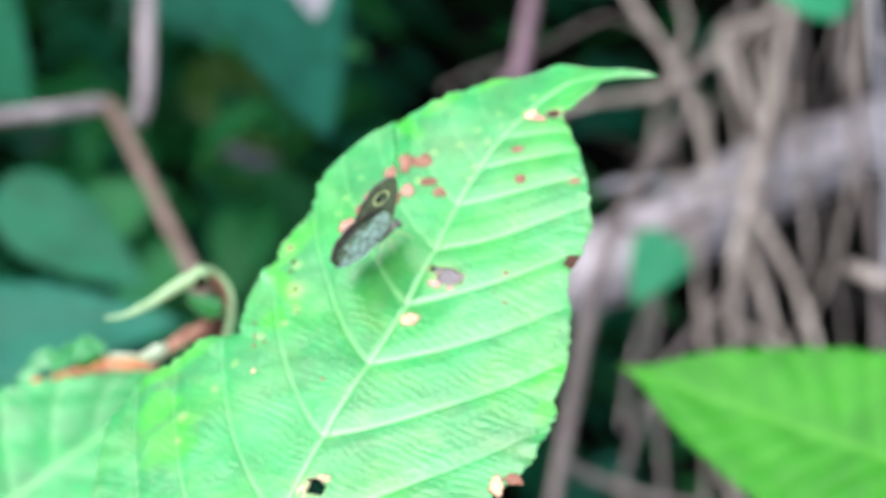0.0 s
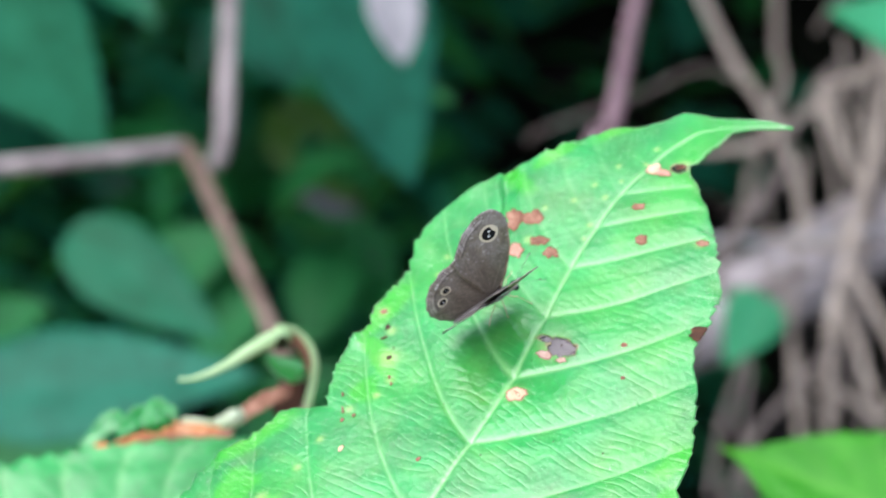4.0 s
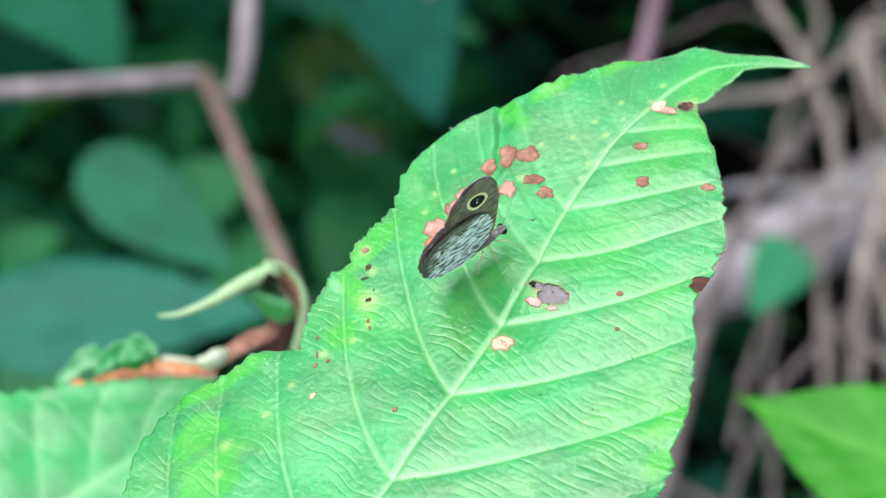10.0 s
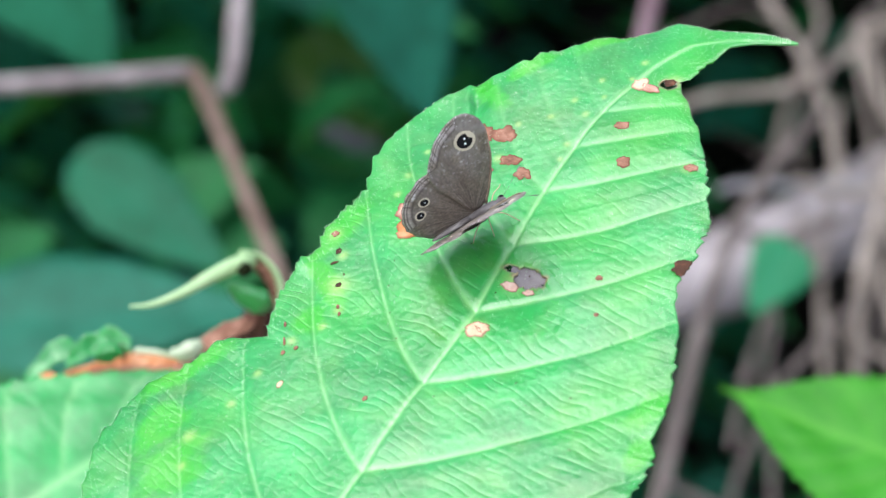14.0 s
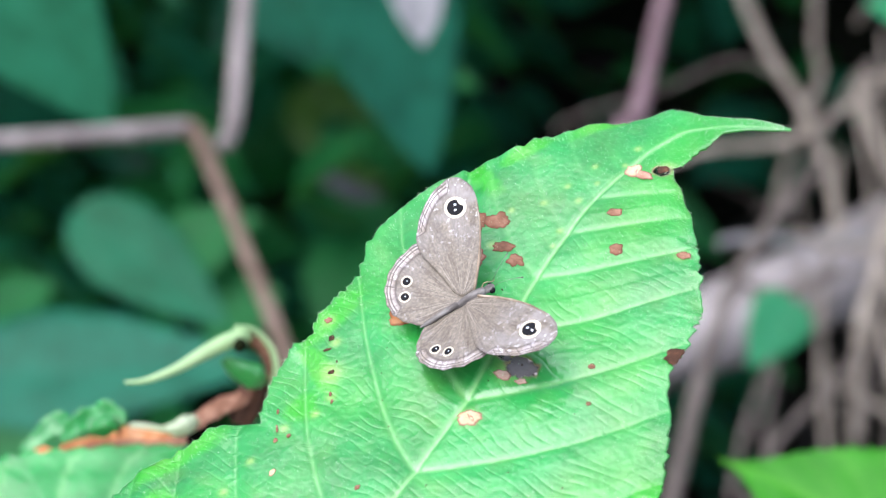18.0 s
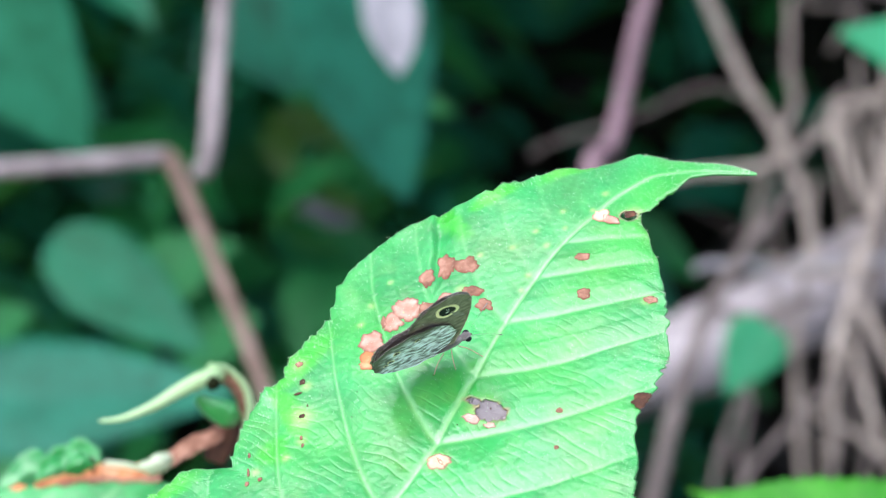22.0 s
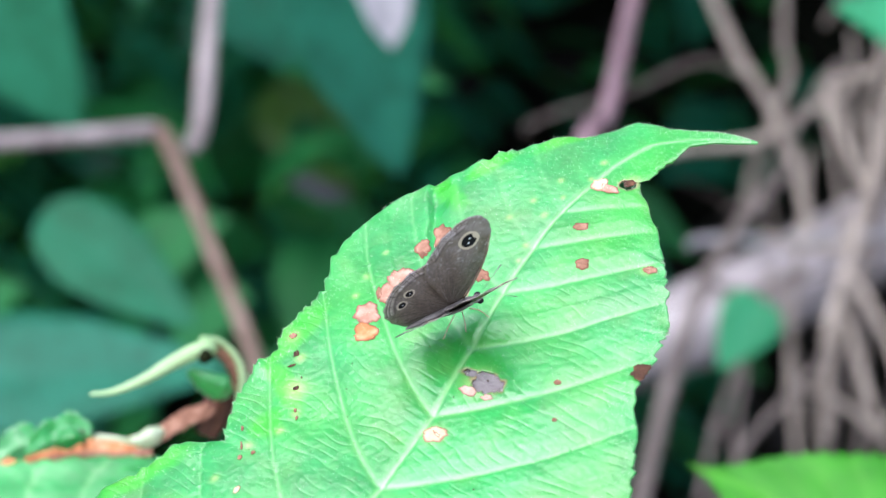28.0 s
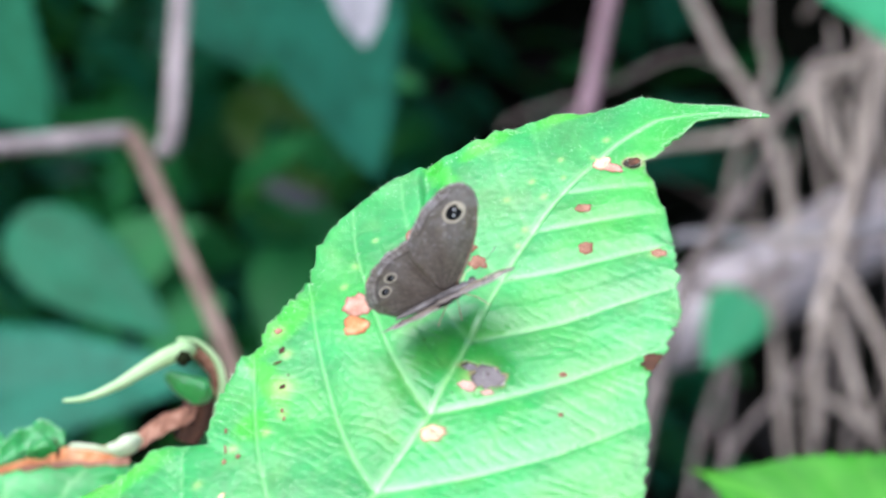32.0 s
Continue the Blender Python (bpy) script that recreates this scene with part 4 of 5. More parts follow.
tangle = tagged(empty("vine_tangle", Matrix.Translation((0.17, 1.25, 0.0))), "tangle of dry greyish tan dead vines and roots", "vines")
TI = tangle.matrix_world.inverted()
for k, (pts, radii, mat) in enumerate([
        (((0.2034, 1.2952, 0.6055), (0.1871, 1.2592, 0.5652), (0.1729, 1.2110, 0.5203), (0.1561, 1.1632, 0.4769), (0.1497, 1.1443, 0.4543), (0.1504, 1.1187, 0.4131)), (0.007, 0.0066, 0.0064, 0.006, 0.005, 0.004), VINE),
        (((0.0834, 1.4215, 0.5726), (0.1074, 1.3844, 0.5291), (0.1307, 1.3527, 0.5005), (0.1446, 1.3211, 0.4721), (0.1497, 1.2913, 0.4486)), (0.006, 0.0058, 0.0055, 0.0055, 0.005), VINE),
        (((0.1368, 1.4365, 0.5551), (0.1378, 1.4230, 0.5181), (0.1411, 1.4162, 0.4995), (0.1241, 1.3814, 0.4624), (0.1181, 1.3513, 0.4382)), (0.004, 0.0045, 0.005, 0.004, 0.004), VINE),
        (((0.1523, 1.3021, 0.5367), (0.1644, 1.2806, 0.5071), (0.1753, 1.2518, 0.4864)), (0.0055, 0.005, 0.0045), VINE),
        (((0.1540, 1.3115, 0.5333), (0.1733, 1.3127, 0.5368), (0.2034, 1.3095, 0.5571)), (0.0055, 0.005, 0.0045), VINE),
        (((0.0834, 1.2240, 0.4686), (0.0949, 1.2255, 0.4726), (0.1546, 1.2171, 0.4786), (0.2063, 1.2202, 0.4871), (0.2574, 1.2218, 0.4916)), (0.003, 0.0036, 0.0036, 0.005, 0.004), PALE),
        (((0.1313, 1.1909, 0.5237), (0.1165, 1.1671, 0.5167), (0.0895, 1.1161, 0.4936), (0.0716, 1.0603, 0.4571), (0.0570, 1.0007, 0.4104), (0.0469, 0.9466, 0.3787)), (0.004, 0.0055, 0.0065, 0.007, 0.0065, 0.006), ROOT),
        (((0.1590, 1.1549, 0.4833), (0.1640, 1.1430, 0.4798), (0.1784, 1.1237, 0.4561), (0.1898, 1.0920, 0.4274), (0.1934, 1.0607, 0.3999)), (0.003, 0.0042, 0.0042, 0.004, 0.003), VINE),
        (((0.1570, 1.1593, 0.4662), (0.1663, 1.1390, 0.4395), (0.1770, 1.1187, 0.4131)), (0.003, 0.0032, 0.003), VINE),
        (((0.1487, 1.1232, 0.4547), (0.1393, 1.1099, 0.4474), (0.1186, 1.0928, 0.4296), (0.1080, 1.0786, 0.4199), (0.0919, 1.0549, 0.3840), (0.0853, 1.0232, 0.3552)), (0.0026, 0.0032, 0.003, 0.003, 0.0034, 0.003), ROOT),
        (((0.1134, 1.1753, 0.4225), (0.1098, 1.1549, 0.3954), (0.1137, 1.1305, 0.3577), (0.1160, 1.1052, 0.3176)), (0.003, 0.0032, 0.003, 0.003), ROOT),
        (((-0.0013, 1.4426, 0.4550), (0.0064, 1.4451, 0.4619), (0.0568, 1.4325, 0.4857), (0.0941, 1.4192, 0.5079), (0.1192, 1.3976, 0.5068)), (0.002, 0.0024, 0.0026, 0.0026, 0.0024), ROOT),
        (((0.0565, 1.3512, 0.4670), (0.0825, 1.3549, 0.4773), (0.1217, 1.3475, 0.4860), (0.1460, 1.3527, 0.5005), (0.1838, 1.3428, 0.5316), (0.2117, 1.3331, 0.5634)), (0.003, 0.0045, 0.005, 0.005, 0.005, 0.005), VINE),
        (((0.2041, 1.2425, 0.6070), (0.2098, 1.2303, 0.5735), (0.2132, 1.1919, 0.5264), (0.2220, 1.1489, 0.4669), (0.2236, 1.1035, 0.4005)), (0.005, 0.005, 0.005, 0.0045, 0.004), ROOT),
        (((0.2190, 1.1881, 0.6037), (0.2225, 1.1607, 0.5576), (0.2258, 1.1335, 0.5121), (0.2255, 1.1025, 0.4564)), (0.004, 0.004, 0.004, 0.003), PALE),
        (((0.1939, 1.3116, 0.5046), (0.1957, 1.2755, 0.4639), (0.2014, 1.2356, 0.4126)), (0.002, 0.0024, 0.002), VINE),
        (((0.1178, 1.1987, 0.4868), (0.1357, 1.1967, 0.4812), (0.1535, 1.1967, 0.4812), (0.1625, 1.1998, 0.4896)), (0.003, 0.0042, 0.004, 0.003), VINE),
        (((0.0949, 1.2649, 0.4347), (0.1191, 1.2545, 0.4352), (0.1461, 1.2493, 0.4501)), (0.004, 0.005, 0.004), ROOT),
        (((0.1332, 1.2377, 0.4477), (0.1142, 1.2148, 0.4139), (0.1010, 1.1837, 0.3871), (0.0940, 1.1530, 0.3610)), (0.003, 0.0035, 0.0035, 0.003), ROOT),
        (((0.1431, 1.1546, 0.4241), (0.1658, 1.1413, 0.4167), (0.1853, 1.1260, 0.4039)), (0.003, 0.0032, 0.003), VINE),
        (((0.0540, 1.0191, 0.4025), (0.0761, 1.0153, 0.3921), (0.1009, 1.0125, 0.3843), (0.1284, 1.0106, 0.3792)), (0.004, 0.0045, 0.004, 0.004), ROOT),
        (((0.1387, 1.1509, 0.3554), (0.1506, 1.1428, 0.3330), (0.1654, 1.1326, 0.3050)), (0.003, 0.0032, 0.003), VINE),
        (((0.2018, 1.0887, 0.4767), (0.2131, 1.0867, 0.4714), (0.2244, 1.0858, 0.4687)), (0.006, 0.007, 0.006), VINE),
        (((0.0842, 1.3971, 0.4470), (0.1072, 1.3937, 0.4377), (0.1290, 1.3714, 0.4348)), (0.002, 0.0026, 0.002), SHADE_BROWN)]):
    rod("vine", [TI @ Vector(p) for p in pts], [0.58 * r for r in radii], mat, tangle, "", 9, 26, 0.14, k + 1)
wild = random.Random(21)
for k in range(26):
    # thin runners that fan down from the crossing of the thick vines, and some that trail across
    top = Vector((wild.uniform(0.13, 0.3), wild.uniform(1.2, 1.5), wild.uniform(0.42, 0.60)))
    if k % 3 == 0:
        end = top + Vector((wild.uniform(-0.22, 0.22), wild.uniform(-0.05, 0.1), wild.uniform(-0.12, 0.1)))
    else:
        end = top + Vector((wild.uniform(-0.06, 0.10), wild.uniform(-0.2, 0.05), wild.uniform(-0.42, -0.15)))
    mid = [top.lerp(end, f) + Vector((wild.uniform(-0.02, 0.02), wild.uniform(-0.03, 0.03), wild.uniform(-0.015, 0.03))) for f in (0.33, 0.66)]
    r = wild.uniform(0.0007, 0.0019)
    rod("vine", [TI @ p for p in (top, *mid, end)], (r, r * 1.15, r, r * 0.7), wild.choice((VINE, VINE, ROOT, ROOT)), tangle, "", 7, 20, 0.16, k + 50)


# ---- shade: unseen canopy added above and behind, darkened undergrowth and litter on the bank ----
def scatter(name, count, box, size, mats, seed, label, category, grounded=False, lobed=False):
    rnd = random.Random(seed)
    verts, faces, slots, lay = [], [], [], None
    for _ in range(count):
        x, y, z = (rnd.uniform(a, b) for a, b in box)
        # a rounded mass with an uneven, lobed outline
        out = sum(abs((2 * c - a - b) / (b - a)) ** 4 for c, (a, b) in zip((x, y, z), box))
        if lobed and out > 1 + 0.9 * noise.noise(Vector((x * 2.2, y * 2.2, z * 3))):
            continue
        if grounded:
            z = ground_height(x, y) + rnd.uniform(0.0, z)
        l = rnd.uniform(*size)
        w = l * rnd.uniform(0.22, 0.32)
        m = pose(x, y, z, rnd.uniform(-50, 50), rnd.uniform(-50, 50), rnd.uniform(0, 360))
        n = len(verts)
        outline = [(0, 0, 0), (0.25, 0.8, 0.12), (0.55, 0.9, 0.1), (0.8, 0.45, -0.02), (1, 0, -0.15), (0.8, -0.45, -0.02), (0.55, -0.9, 0.1), (0.25, -0.8, 0.12), (0.3, 0, 0), (0.65, 0, -0.03)]
        verts += [tuple(m @ Vector((a * l, b * w, c * l))) for a, b, c in outline]
        for f in ((0, 1, 8), (1, 2, 9, 8), (2, 3, 9), (3, 4, 9), (4, 5, 9), (5, 6, 9), (6, 7, 8, 9), (7, 0, 8)):
            faces.append(tuple(n + k for k in f))
            slots.append(0)
        k = rnd.randrange(len(mats))
        slots[-8:] = [k] * 8
    me = bpy.data.meshes.new(name)
    me.from_pydata(verts, [], faces)
    ob = linked(name, me, mats)
    me.polygons.foreach_set("material_index", slots)
    return tagged(ob, label, category, kind="stuff")


# leaf mass out of view, added to keep skylight off the bank
scatter("overhanging_foliage", 14000, ((-2.5, 2.5), (1.12, 3.9), (0.87, 2.0)), (0.08, 0.16), [SHADE, DULL], 3, "unseen green foliage added above the bank to block skylight", "foliage", lobed=True)
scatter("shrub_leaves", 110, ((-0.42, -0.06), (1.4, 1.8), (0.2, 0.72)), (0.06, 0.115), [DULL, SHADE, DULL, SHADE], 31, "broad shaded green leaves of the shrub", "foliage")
scatter("shrub_foliage", 900, ((-0.6, -0.05), (1.45, 2.3), (0.25, 0.8)), (0.035, 0.085), [DULL, DULL, MINT, MINT], 12, "shaded green leaves inside the shrub", "foliage")
scatter("undergrowth", 1000, ((-1.1, 0.2), (1.6, 3.0), (0.0, 0.36)), (0.06, 0.12), [SHADE, SHADE, SHADE, DULL], 5, "undergrowth leaves on the bank, shade mixed into their dark green", "undergrowth", True)
scatter("leaf_litter", 1500, ((-1.3, 1.3), (0.9, 3.2), (0.0, 0.015)), (0.04, 0.09), [SHADE_BROWN], 8, "leaf litter on the soil, the bank's shade mixed into its colour", "litter", True)


# ---- the butterfly ----
def fan(nodes, links):
    """Angle about the wing's root and distance from it, as sockets."""
    co = nodes.new("ShaderNodeTexCoord")
    sep = nodes.new("ShaderNodeSeparateXYZ")
    links.new(co.outputs["Object"], sep.inputs[0])
    ab = nodes.new("ShaderNodeMath")
    ab.operation = "ABSOLUTE"
    links.new(sep.outputs[1], ab.inputs[0])
    at2 = nodes.new("ShaderNodeMath")
    at2.operation = "ARCTAN2"
    links.new(sep.outputs[0], at2.inputs[0])
    links.new(ab.outputs[0], at2.inputs[1])
    ln = nodes.new("ShaderNodeVectorMath")
    ln.operation = "LENGTH"
    links.new(co.outputs["Object"], ln.inputs[0])
    return at2.outputs[0], ln.outputs["Value"]


def streaks(nodes, links, angle, far, fine, along):
    cb = nodes.new("ShaderNodeCombineXYZ")
    links.new(figured(nodes, links, "MULTIPLY", angle, fine), cb.inputs[0])
    links.new(figured(nodes, links, "MULTIPLY", far, along), cb.inputs[1])
    n = nodes.new("ShaderNodeTexNoise")
    n.inputs["Scale"].default_value, n.inputs["Detail"].default_value = 1.0, 4.0
    links.new(cb.outputs[0], n.inputs["Vector"])
    return n.outputs["Fac"]


def wing_upper():
    m, nodes, links, b = shader("wing_upper", 0.55, 0.35)
    angle, far = fan(nodes, links)
    streak = streaks(nodes, links, angle, far, 8.0, 130.0)
    dust = streaks(nodes, links, angle, far, 40.0, 800.0)
    cloud = noise_node(nodes, links, 330, 4)
    col = ramp(nodes, links, streak, [(0.3, (0.075, 0.058, 0.041)), (0.52, (0.122, 0.1, 0.073)), (0.72, (0.185, 0.157, 0.123))])
    col = mixed(nodes, links, 0.22, col, ramp(nodes, links, dust, [(0.35, (0.05, 0.04, 0.032)), (0.65, (0.24, 0.22, 0.205))]))
    speck = noise_node(nodes, links, 2600, 2)
    col = mixed(nodes, links, 0.25, col, mixed(nodes, links, 1.0, col, ramp(nodes, links, speck, [(0.36, (0.35, 0.33, 0.32)), (0.5, (1, 1, 1)), (0.66, (2.1, 2.1, 2.15))]), "MULTIPLY"))
    # silvery scales thicken outwards and are rubbed off in patches
    outer = figured(nodes, links, "MULTIPLY", figured(nodes, links, "SUBTRACT", far, 0.0055), 95.0, True)
    worn = ramp(nodes, links, cloud, [(0.38, (0.05, 0.05, 0.05)), (0.62, (0.95, 0.95, 0.95))])
    col = mixed(nodes, links, figured(nodes, links, "MULTIPLY", figured(nodes, links, "MULTIPLY", outer, worn), 0.66), col, (0.27, 0.257, 0.262))
    # a row of rubbed white flecks, and faint veins
    fleck = ramp(nodes, links, noise_node(nodes, links, 1500, 3), [(0.6, (0, 0, 0)), (0.68, (1, 1, 1))])
    col = mixed(nodes, links, figured(nodes, links, "MULTIPLY", figured(nodes, links, "MULTIPLY", fleck, outer), 0.6), col, (0.6, 0.6, 0.62))
    ray = figured(nodes, links, "ABSOLUTE", figured(nodes, links, "SINE", figured(nodes, links, "MULTIPLY", angle, 8.0)))
    ray = figured(nodes, links, "MULTIPLY", figured(nodes, links, "SUBTRACT", 0.1, ray), 9.0, True)
    edge = ramp(nodes, links, attr(nodes, "margin"), [(0.68, (1, 1, 1)), (0.735, (0.4, 0.36, 0.36)), (0.78, (1.5, 1.5, 1.6)), (0.835, (2.1, 2.1, 2.25)), (0.865, (0.28, 0.25, 0.25)), (0.90, (2.5, 2.5, 2.65)), (0.94, (0.26, 0.23, 0.23)), (0.97, (2.0, 2.0, 2.1)), (1.0, (0.5, 0.46, 0.46))])
    edge = mixed(nodes, links, ramp(nodes, links, cloud, [(0.35, (0.6, 0.6, 0.6)), (0.6, (1, 1, 1))]), (1, 1, 1), edge)
    col = mixed(nodes, links, 1.0, col, edge, "MULTIPLY")
    # long pale hairs near the root
    hair = ramp(nodes, links, streaks(nodes, links, angle, far, 26.0, 60.0), [(0.56, (0, 0, 0)), (0.64, (0.6, 0.6, 0.6))])
    inner = figured(nodes, links, "SUBTRACT", 1.0, figured(nodes, links, "MULTIPLY", far, 120.0), True)
    col = mixed(nodes, links, figured(nodes, links, "MULTIPLY", hair, inner), col, (0.42, 0.39, 0.34))
    fine_ray = figured(nodes, links, "ABSOLUTE", figured(nodes, links, "SINE", figured(nodes, links, "ADD", figured(nodes, links, "MULTIPLY", angle, 34.0), figured(nodes, links, "MULTIPLY", streak, 3.0))))
    fine_ray = figured(nodes, links, "MULTIPLY", figured(nodes, links, "SUBTRACT", 0.3, fine_ray), 4.0, True)
    fine_ray = figured(nodes, links, "MULTIPLY", fine_ray, ramp(nodes, links, attr(nodes, "margin"), [(0.68, (0, 0, 0)), (0.8, (0.75, 0.75, 0.75))]))
    col = mixed(nodes, links, fine_ray, col, (0.07, 0.058, 0.052))
    # the veins cut the pale border into short bars
    bars = figured(nodes, links, "MULTIPLY", ray, ramp(nodes, links, attr(nodes, "margin"), [(0.5, (0.25, 0.25, 0.25)), (0.85, (0.9, 0.9, 0.9))]))
    col = mixed(nodes, links, bars, col, (0.06, 0.048, 0.042))
    links.new(col, b.inputs["Base Color"])
    bumped(nodes, links, b, streak, 0.4, 0.0001)
    return m


def wing_under(name, ground, stripe, share, spots, border=None):
    m, nodes, links, b = shader(name, 0.6, 0.35)
    angle, far = fan(nodes, links)
    fine = noise_node(nodes, links, 1.0, 4, (700, 1500, 1))
    col = ramp(nodes, links, fine, [(share, stripe), (share + 0.16, ground)])
    blot = streaks(nodes, links, angle, far, 5.0, 420.0)
    col = mixed(nodes, links, ramp(nodes, links, blot, [(0.62, (0, 0, 0)), (0.72, (spots, spots, spots))]), col, stripe)
    if border:
        # brown outwards, with an uneven limit and a row of dark dashes along it
        limit = figured(nodes, links, "ADD", attr(nodes, "margin"), figured(nodes, links, "MULTIPLY", figured(nodes, links, "SUBTRACT", blot, 0.5), 0.5))
        col = mixed(nodes, links, ramp(nodes, links, limit, [(0.52, (0, 0, 0)), (0.7, (0.5, 0.5, 0.5)), (0.86, (0.92, 0.92, 0.92))]), col, border)
        dash = figured(nodes, links, "ABSOLUTE", figured(nodes, links, "SINE", figured(nodes, links, "MULTIPLY", angle, 9.0)))
        row = ramp(nodes, links, attr(nodes, "margin"), [(0.5, (0, 0, 0)), (0.56, (1, 1, 1)), (0.66, (1, 1, 1)), (0.72, (0, 0, 0))])
        dash = figured(nodes, links, "MULTIPLY", figured(nodes, links, "MULTIPLY", figured(nodes, links, "SUBTRACT", dash, 0.55), 5.0, True), row)
        col = mixed(nodes, links, figured(nodes, links, "MULTIPLY", dash, 0.8), col, (0.02, 0.018, 0.016))
    edge = ramp(nodes, links, attr(nodes, "margin"), [(0.84, (1, 1, 1)), (0.9, (0.5, 0.47, 0.44)), (0.94, (0.8, 0.76, 0.72)), (1.0, (0.45, 0.4, 0.36))])
    links.new(mixed(nodes, links, 1.0, col, edge, "MULTIPLY"), b.inputs["Base Color"])
    bumped(nodes, links, b, fine, 0.3, 0.0001)
    return m


UPPER = wing_upper()
UNDER_FORE = wing_under("forewing_underside", (0.2, 0.175, 0.13), (0.095, 0.082, 0.06), 0.42, 0.3)
UNDER_HIND = wing_under("hindwing_underside", (0.72, 0.79, 0.86), (0.1, 0.105, 0.11), 0.4, 0.6, (0.085, 0.07, 0.052))
FUR = mottled("grey_fur", [(0.3, (0.04, 0.036, 0.034)), (0.5, (0.12, 0.11, 0.105)), (0.72, (0.3, 0.29, 0.275))], 900, 0.9, (0.3, 1, 1), 0.8, 0.0002)
BRISTLE = mottled("wing_front_edge", [(0.3, (0.12, 0.09, 0.06)), (0.55, (0.28, 0.22, 0.16)), (0.8, (0.5, 0.44, 0.36))], 420, 0.6, None, 0.4, 0.0001)
RING = shader("eyespot_ring", 0.6)[0]
RING.node_tree.nodes["Principled BSDF"].inputs["Base Color"].default_value = (0.5, 0.45, 0.35, 1)
RING_UNDER = shader("eyespot_ring_underside", 0.6)[0]
RING_UNDER.node_tree.nodes["Principled BSDF"].inputs["Base Color"].default_value = (0.78, 0.7, 0.42, 1)
BLACK = shader("eyespot_black", 0.6, 0.08)[0]
BLACK.node_tree.nodes["Principled BSDF"].inputs["Base Color"].default_value = (0.008, 0.008, 0.01, 1)
PUPIL = shader("eyespot_pupil", 0.4)[0]
PUPIL.node_tree.nodes["Principled BSDF"].inputs["Base Color"].default_value = (0.75, 0.8, 0.85, 1)

FORE = [(2.2, 0.2), (4.9, 4.2), (7.5, 9.1), (8.9, 13.6), (8.7, 16.4), (7.3, 18.3), (4.9, 18.3), (2.2, 17.0), (-0.1, 14.8), (-1.8, 12.2), (-2.2, 9.4), (-1.2, 5.0), (-0.2, 0.6)]
HIND = [(0.8, 0.3), (3.4, 4.6), (2.8, 9.2), (-0.4, 11.8), (-4.0, 11.7), (-7.2, 10.2), (-9.2, 7.7), (-9.9, 5.0), (-9.4, 2.8), (-7.4, 0.2), (-3.6, -1.3), (-0.5, -0.8)]


def wing_mesh(name, outline, s, wavy, dome):
    """A wing blade in mm: root at the origin, head +x, out +y times s; upper scales on one face, lower ones on the other."""
    ring = spline(outline + outline[:1], 90)[:-1]
    centre = ring.mean(axis=0)
    rings, n = 14, len(ring)
    verts, rim, faces, slots = [], [], [], []
    first, last = (4.6 / 13, 9.6 / 13) if outline is FORE else (1.8 / 12, 8.4 / 12)
    on = [max(0.0, min(1.0, (i / n0 - first) * 14, (last - i / n0) * 14)) for n0 in (89,) for i in range(89)]
    for face in (0, 1):
        for k in range(rings + 1):
            for i, p in enumerate(ring):
                q = centre + (p - centre) * (k / rings) * (1 + wavy * math.sin(i * 2 * math.pi / 6) * (k == rings))
                z = dome * math.sin(min(1, max(0, q[1] / 18)) * math.pi) + 0.07 * math.sin(q[0] * 1.6 + q[1] * 0.5)
                verts.append((q[0] * MM, s * q[1] * MM, (z + (0.03 if face == 0 else -0.03)) * MM))
                rim.append(k / rings * on[i])
    for face in (0, 1):
        o = face * (rings + 1) * n
        for k in range(rings):
            for i in range(n):
                j = (i + 1) % n
                f = (o + k * n + i, o + (k + 1) * n + i, o + (k + 1) * n + j, o + k * n + j)
                faces.append(f if (face == 0) == (s < 0) else f[::-1])
                slots.append(face)
    for i in range(n):
        j = (i + 1) % n
        a, b = rings * n + i, rings * n + j
        o = (rings + 1) * n
        faces.append((a, b, o + b, o + a))
        slots.append(0)
    me = bpy.data.meshes.new(name)
    me.from_pydata(verts, [], faces)
    me.attributes.new("margin", "FLOAT", "POINT").data.foreach_set("value", rim)
    return me, slots


def eyespot(parent, u, v, s, r, dome, stretch=1.0, pupils=1, side=0, ring=1.55):
    """Yellow ring, black disc and pale pupils, as thin raised scales on one face of a wing."""
    up = 1 if side == 0 else -1
    verts, faces, slots = [], [], []

    def disc(cx, cy, rx, ry, lift, slot):
        n = len(verts)
        z0 = dome * math.sin(min(1, max(0, v / 18)) * math.pi) + 0.07 * math.sin(u * 1.6 + v * 0.5)
        verts.append((cx * MM, s * cy * MM, (z0 + up * lift) * MM))
        for k in range(20):
            a = 2 * math.pi * k / 20
            x, y = cx + rx * math.cos(a), cy + ry * math.sin(a)
            z = dome * math.sin(min(1, max(0, y / 18)) * math.pi) + 0.07 * math.sin(x * 1.6 + y * 0.5)
            verts.append((x * MM, s * y * MM, (z + up * lift) * MM))
        for k in range(20):
            f = (n, n + 1 + k, n + 1 + (k + 1) % 20)
            faces.append(f if (s > 0) == (up > 0) else f[::-1])
            slots.append(slot)
    disc(u, v, r * ring, r * ring * stretch, 0.07, 0)
    disc(u, v, r, r * stretch, 0.10, 1)
    for k in range(pupils):
        off = (k - (pupils - 1) / 2) * r * 0.7
        disc(u + off * 0.4 + (0.1 if pupils == 1 else 0), v + off, r * 0.15, r * 0.15, 0.13, 2)
    me = bpy.data.meshes.new("eyespot")
    me.from_pydata(verts, [], faces)
    ob = linked("eyespot", me, [RING if side == 0 else RING_UNDER, BLACK, PUPIL], parent)
    me.polygons.foreach_set("material_index", slots)


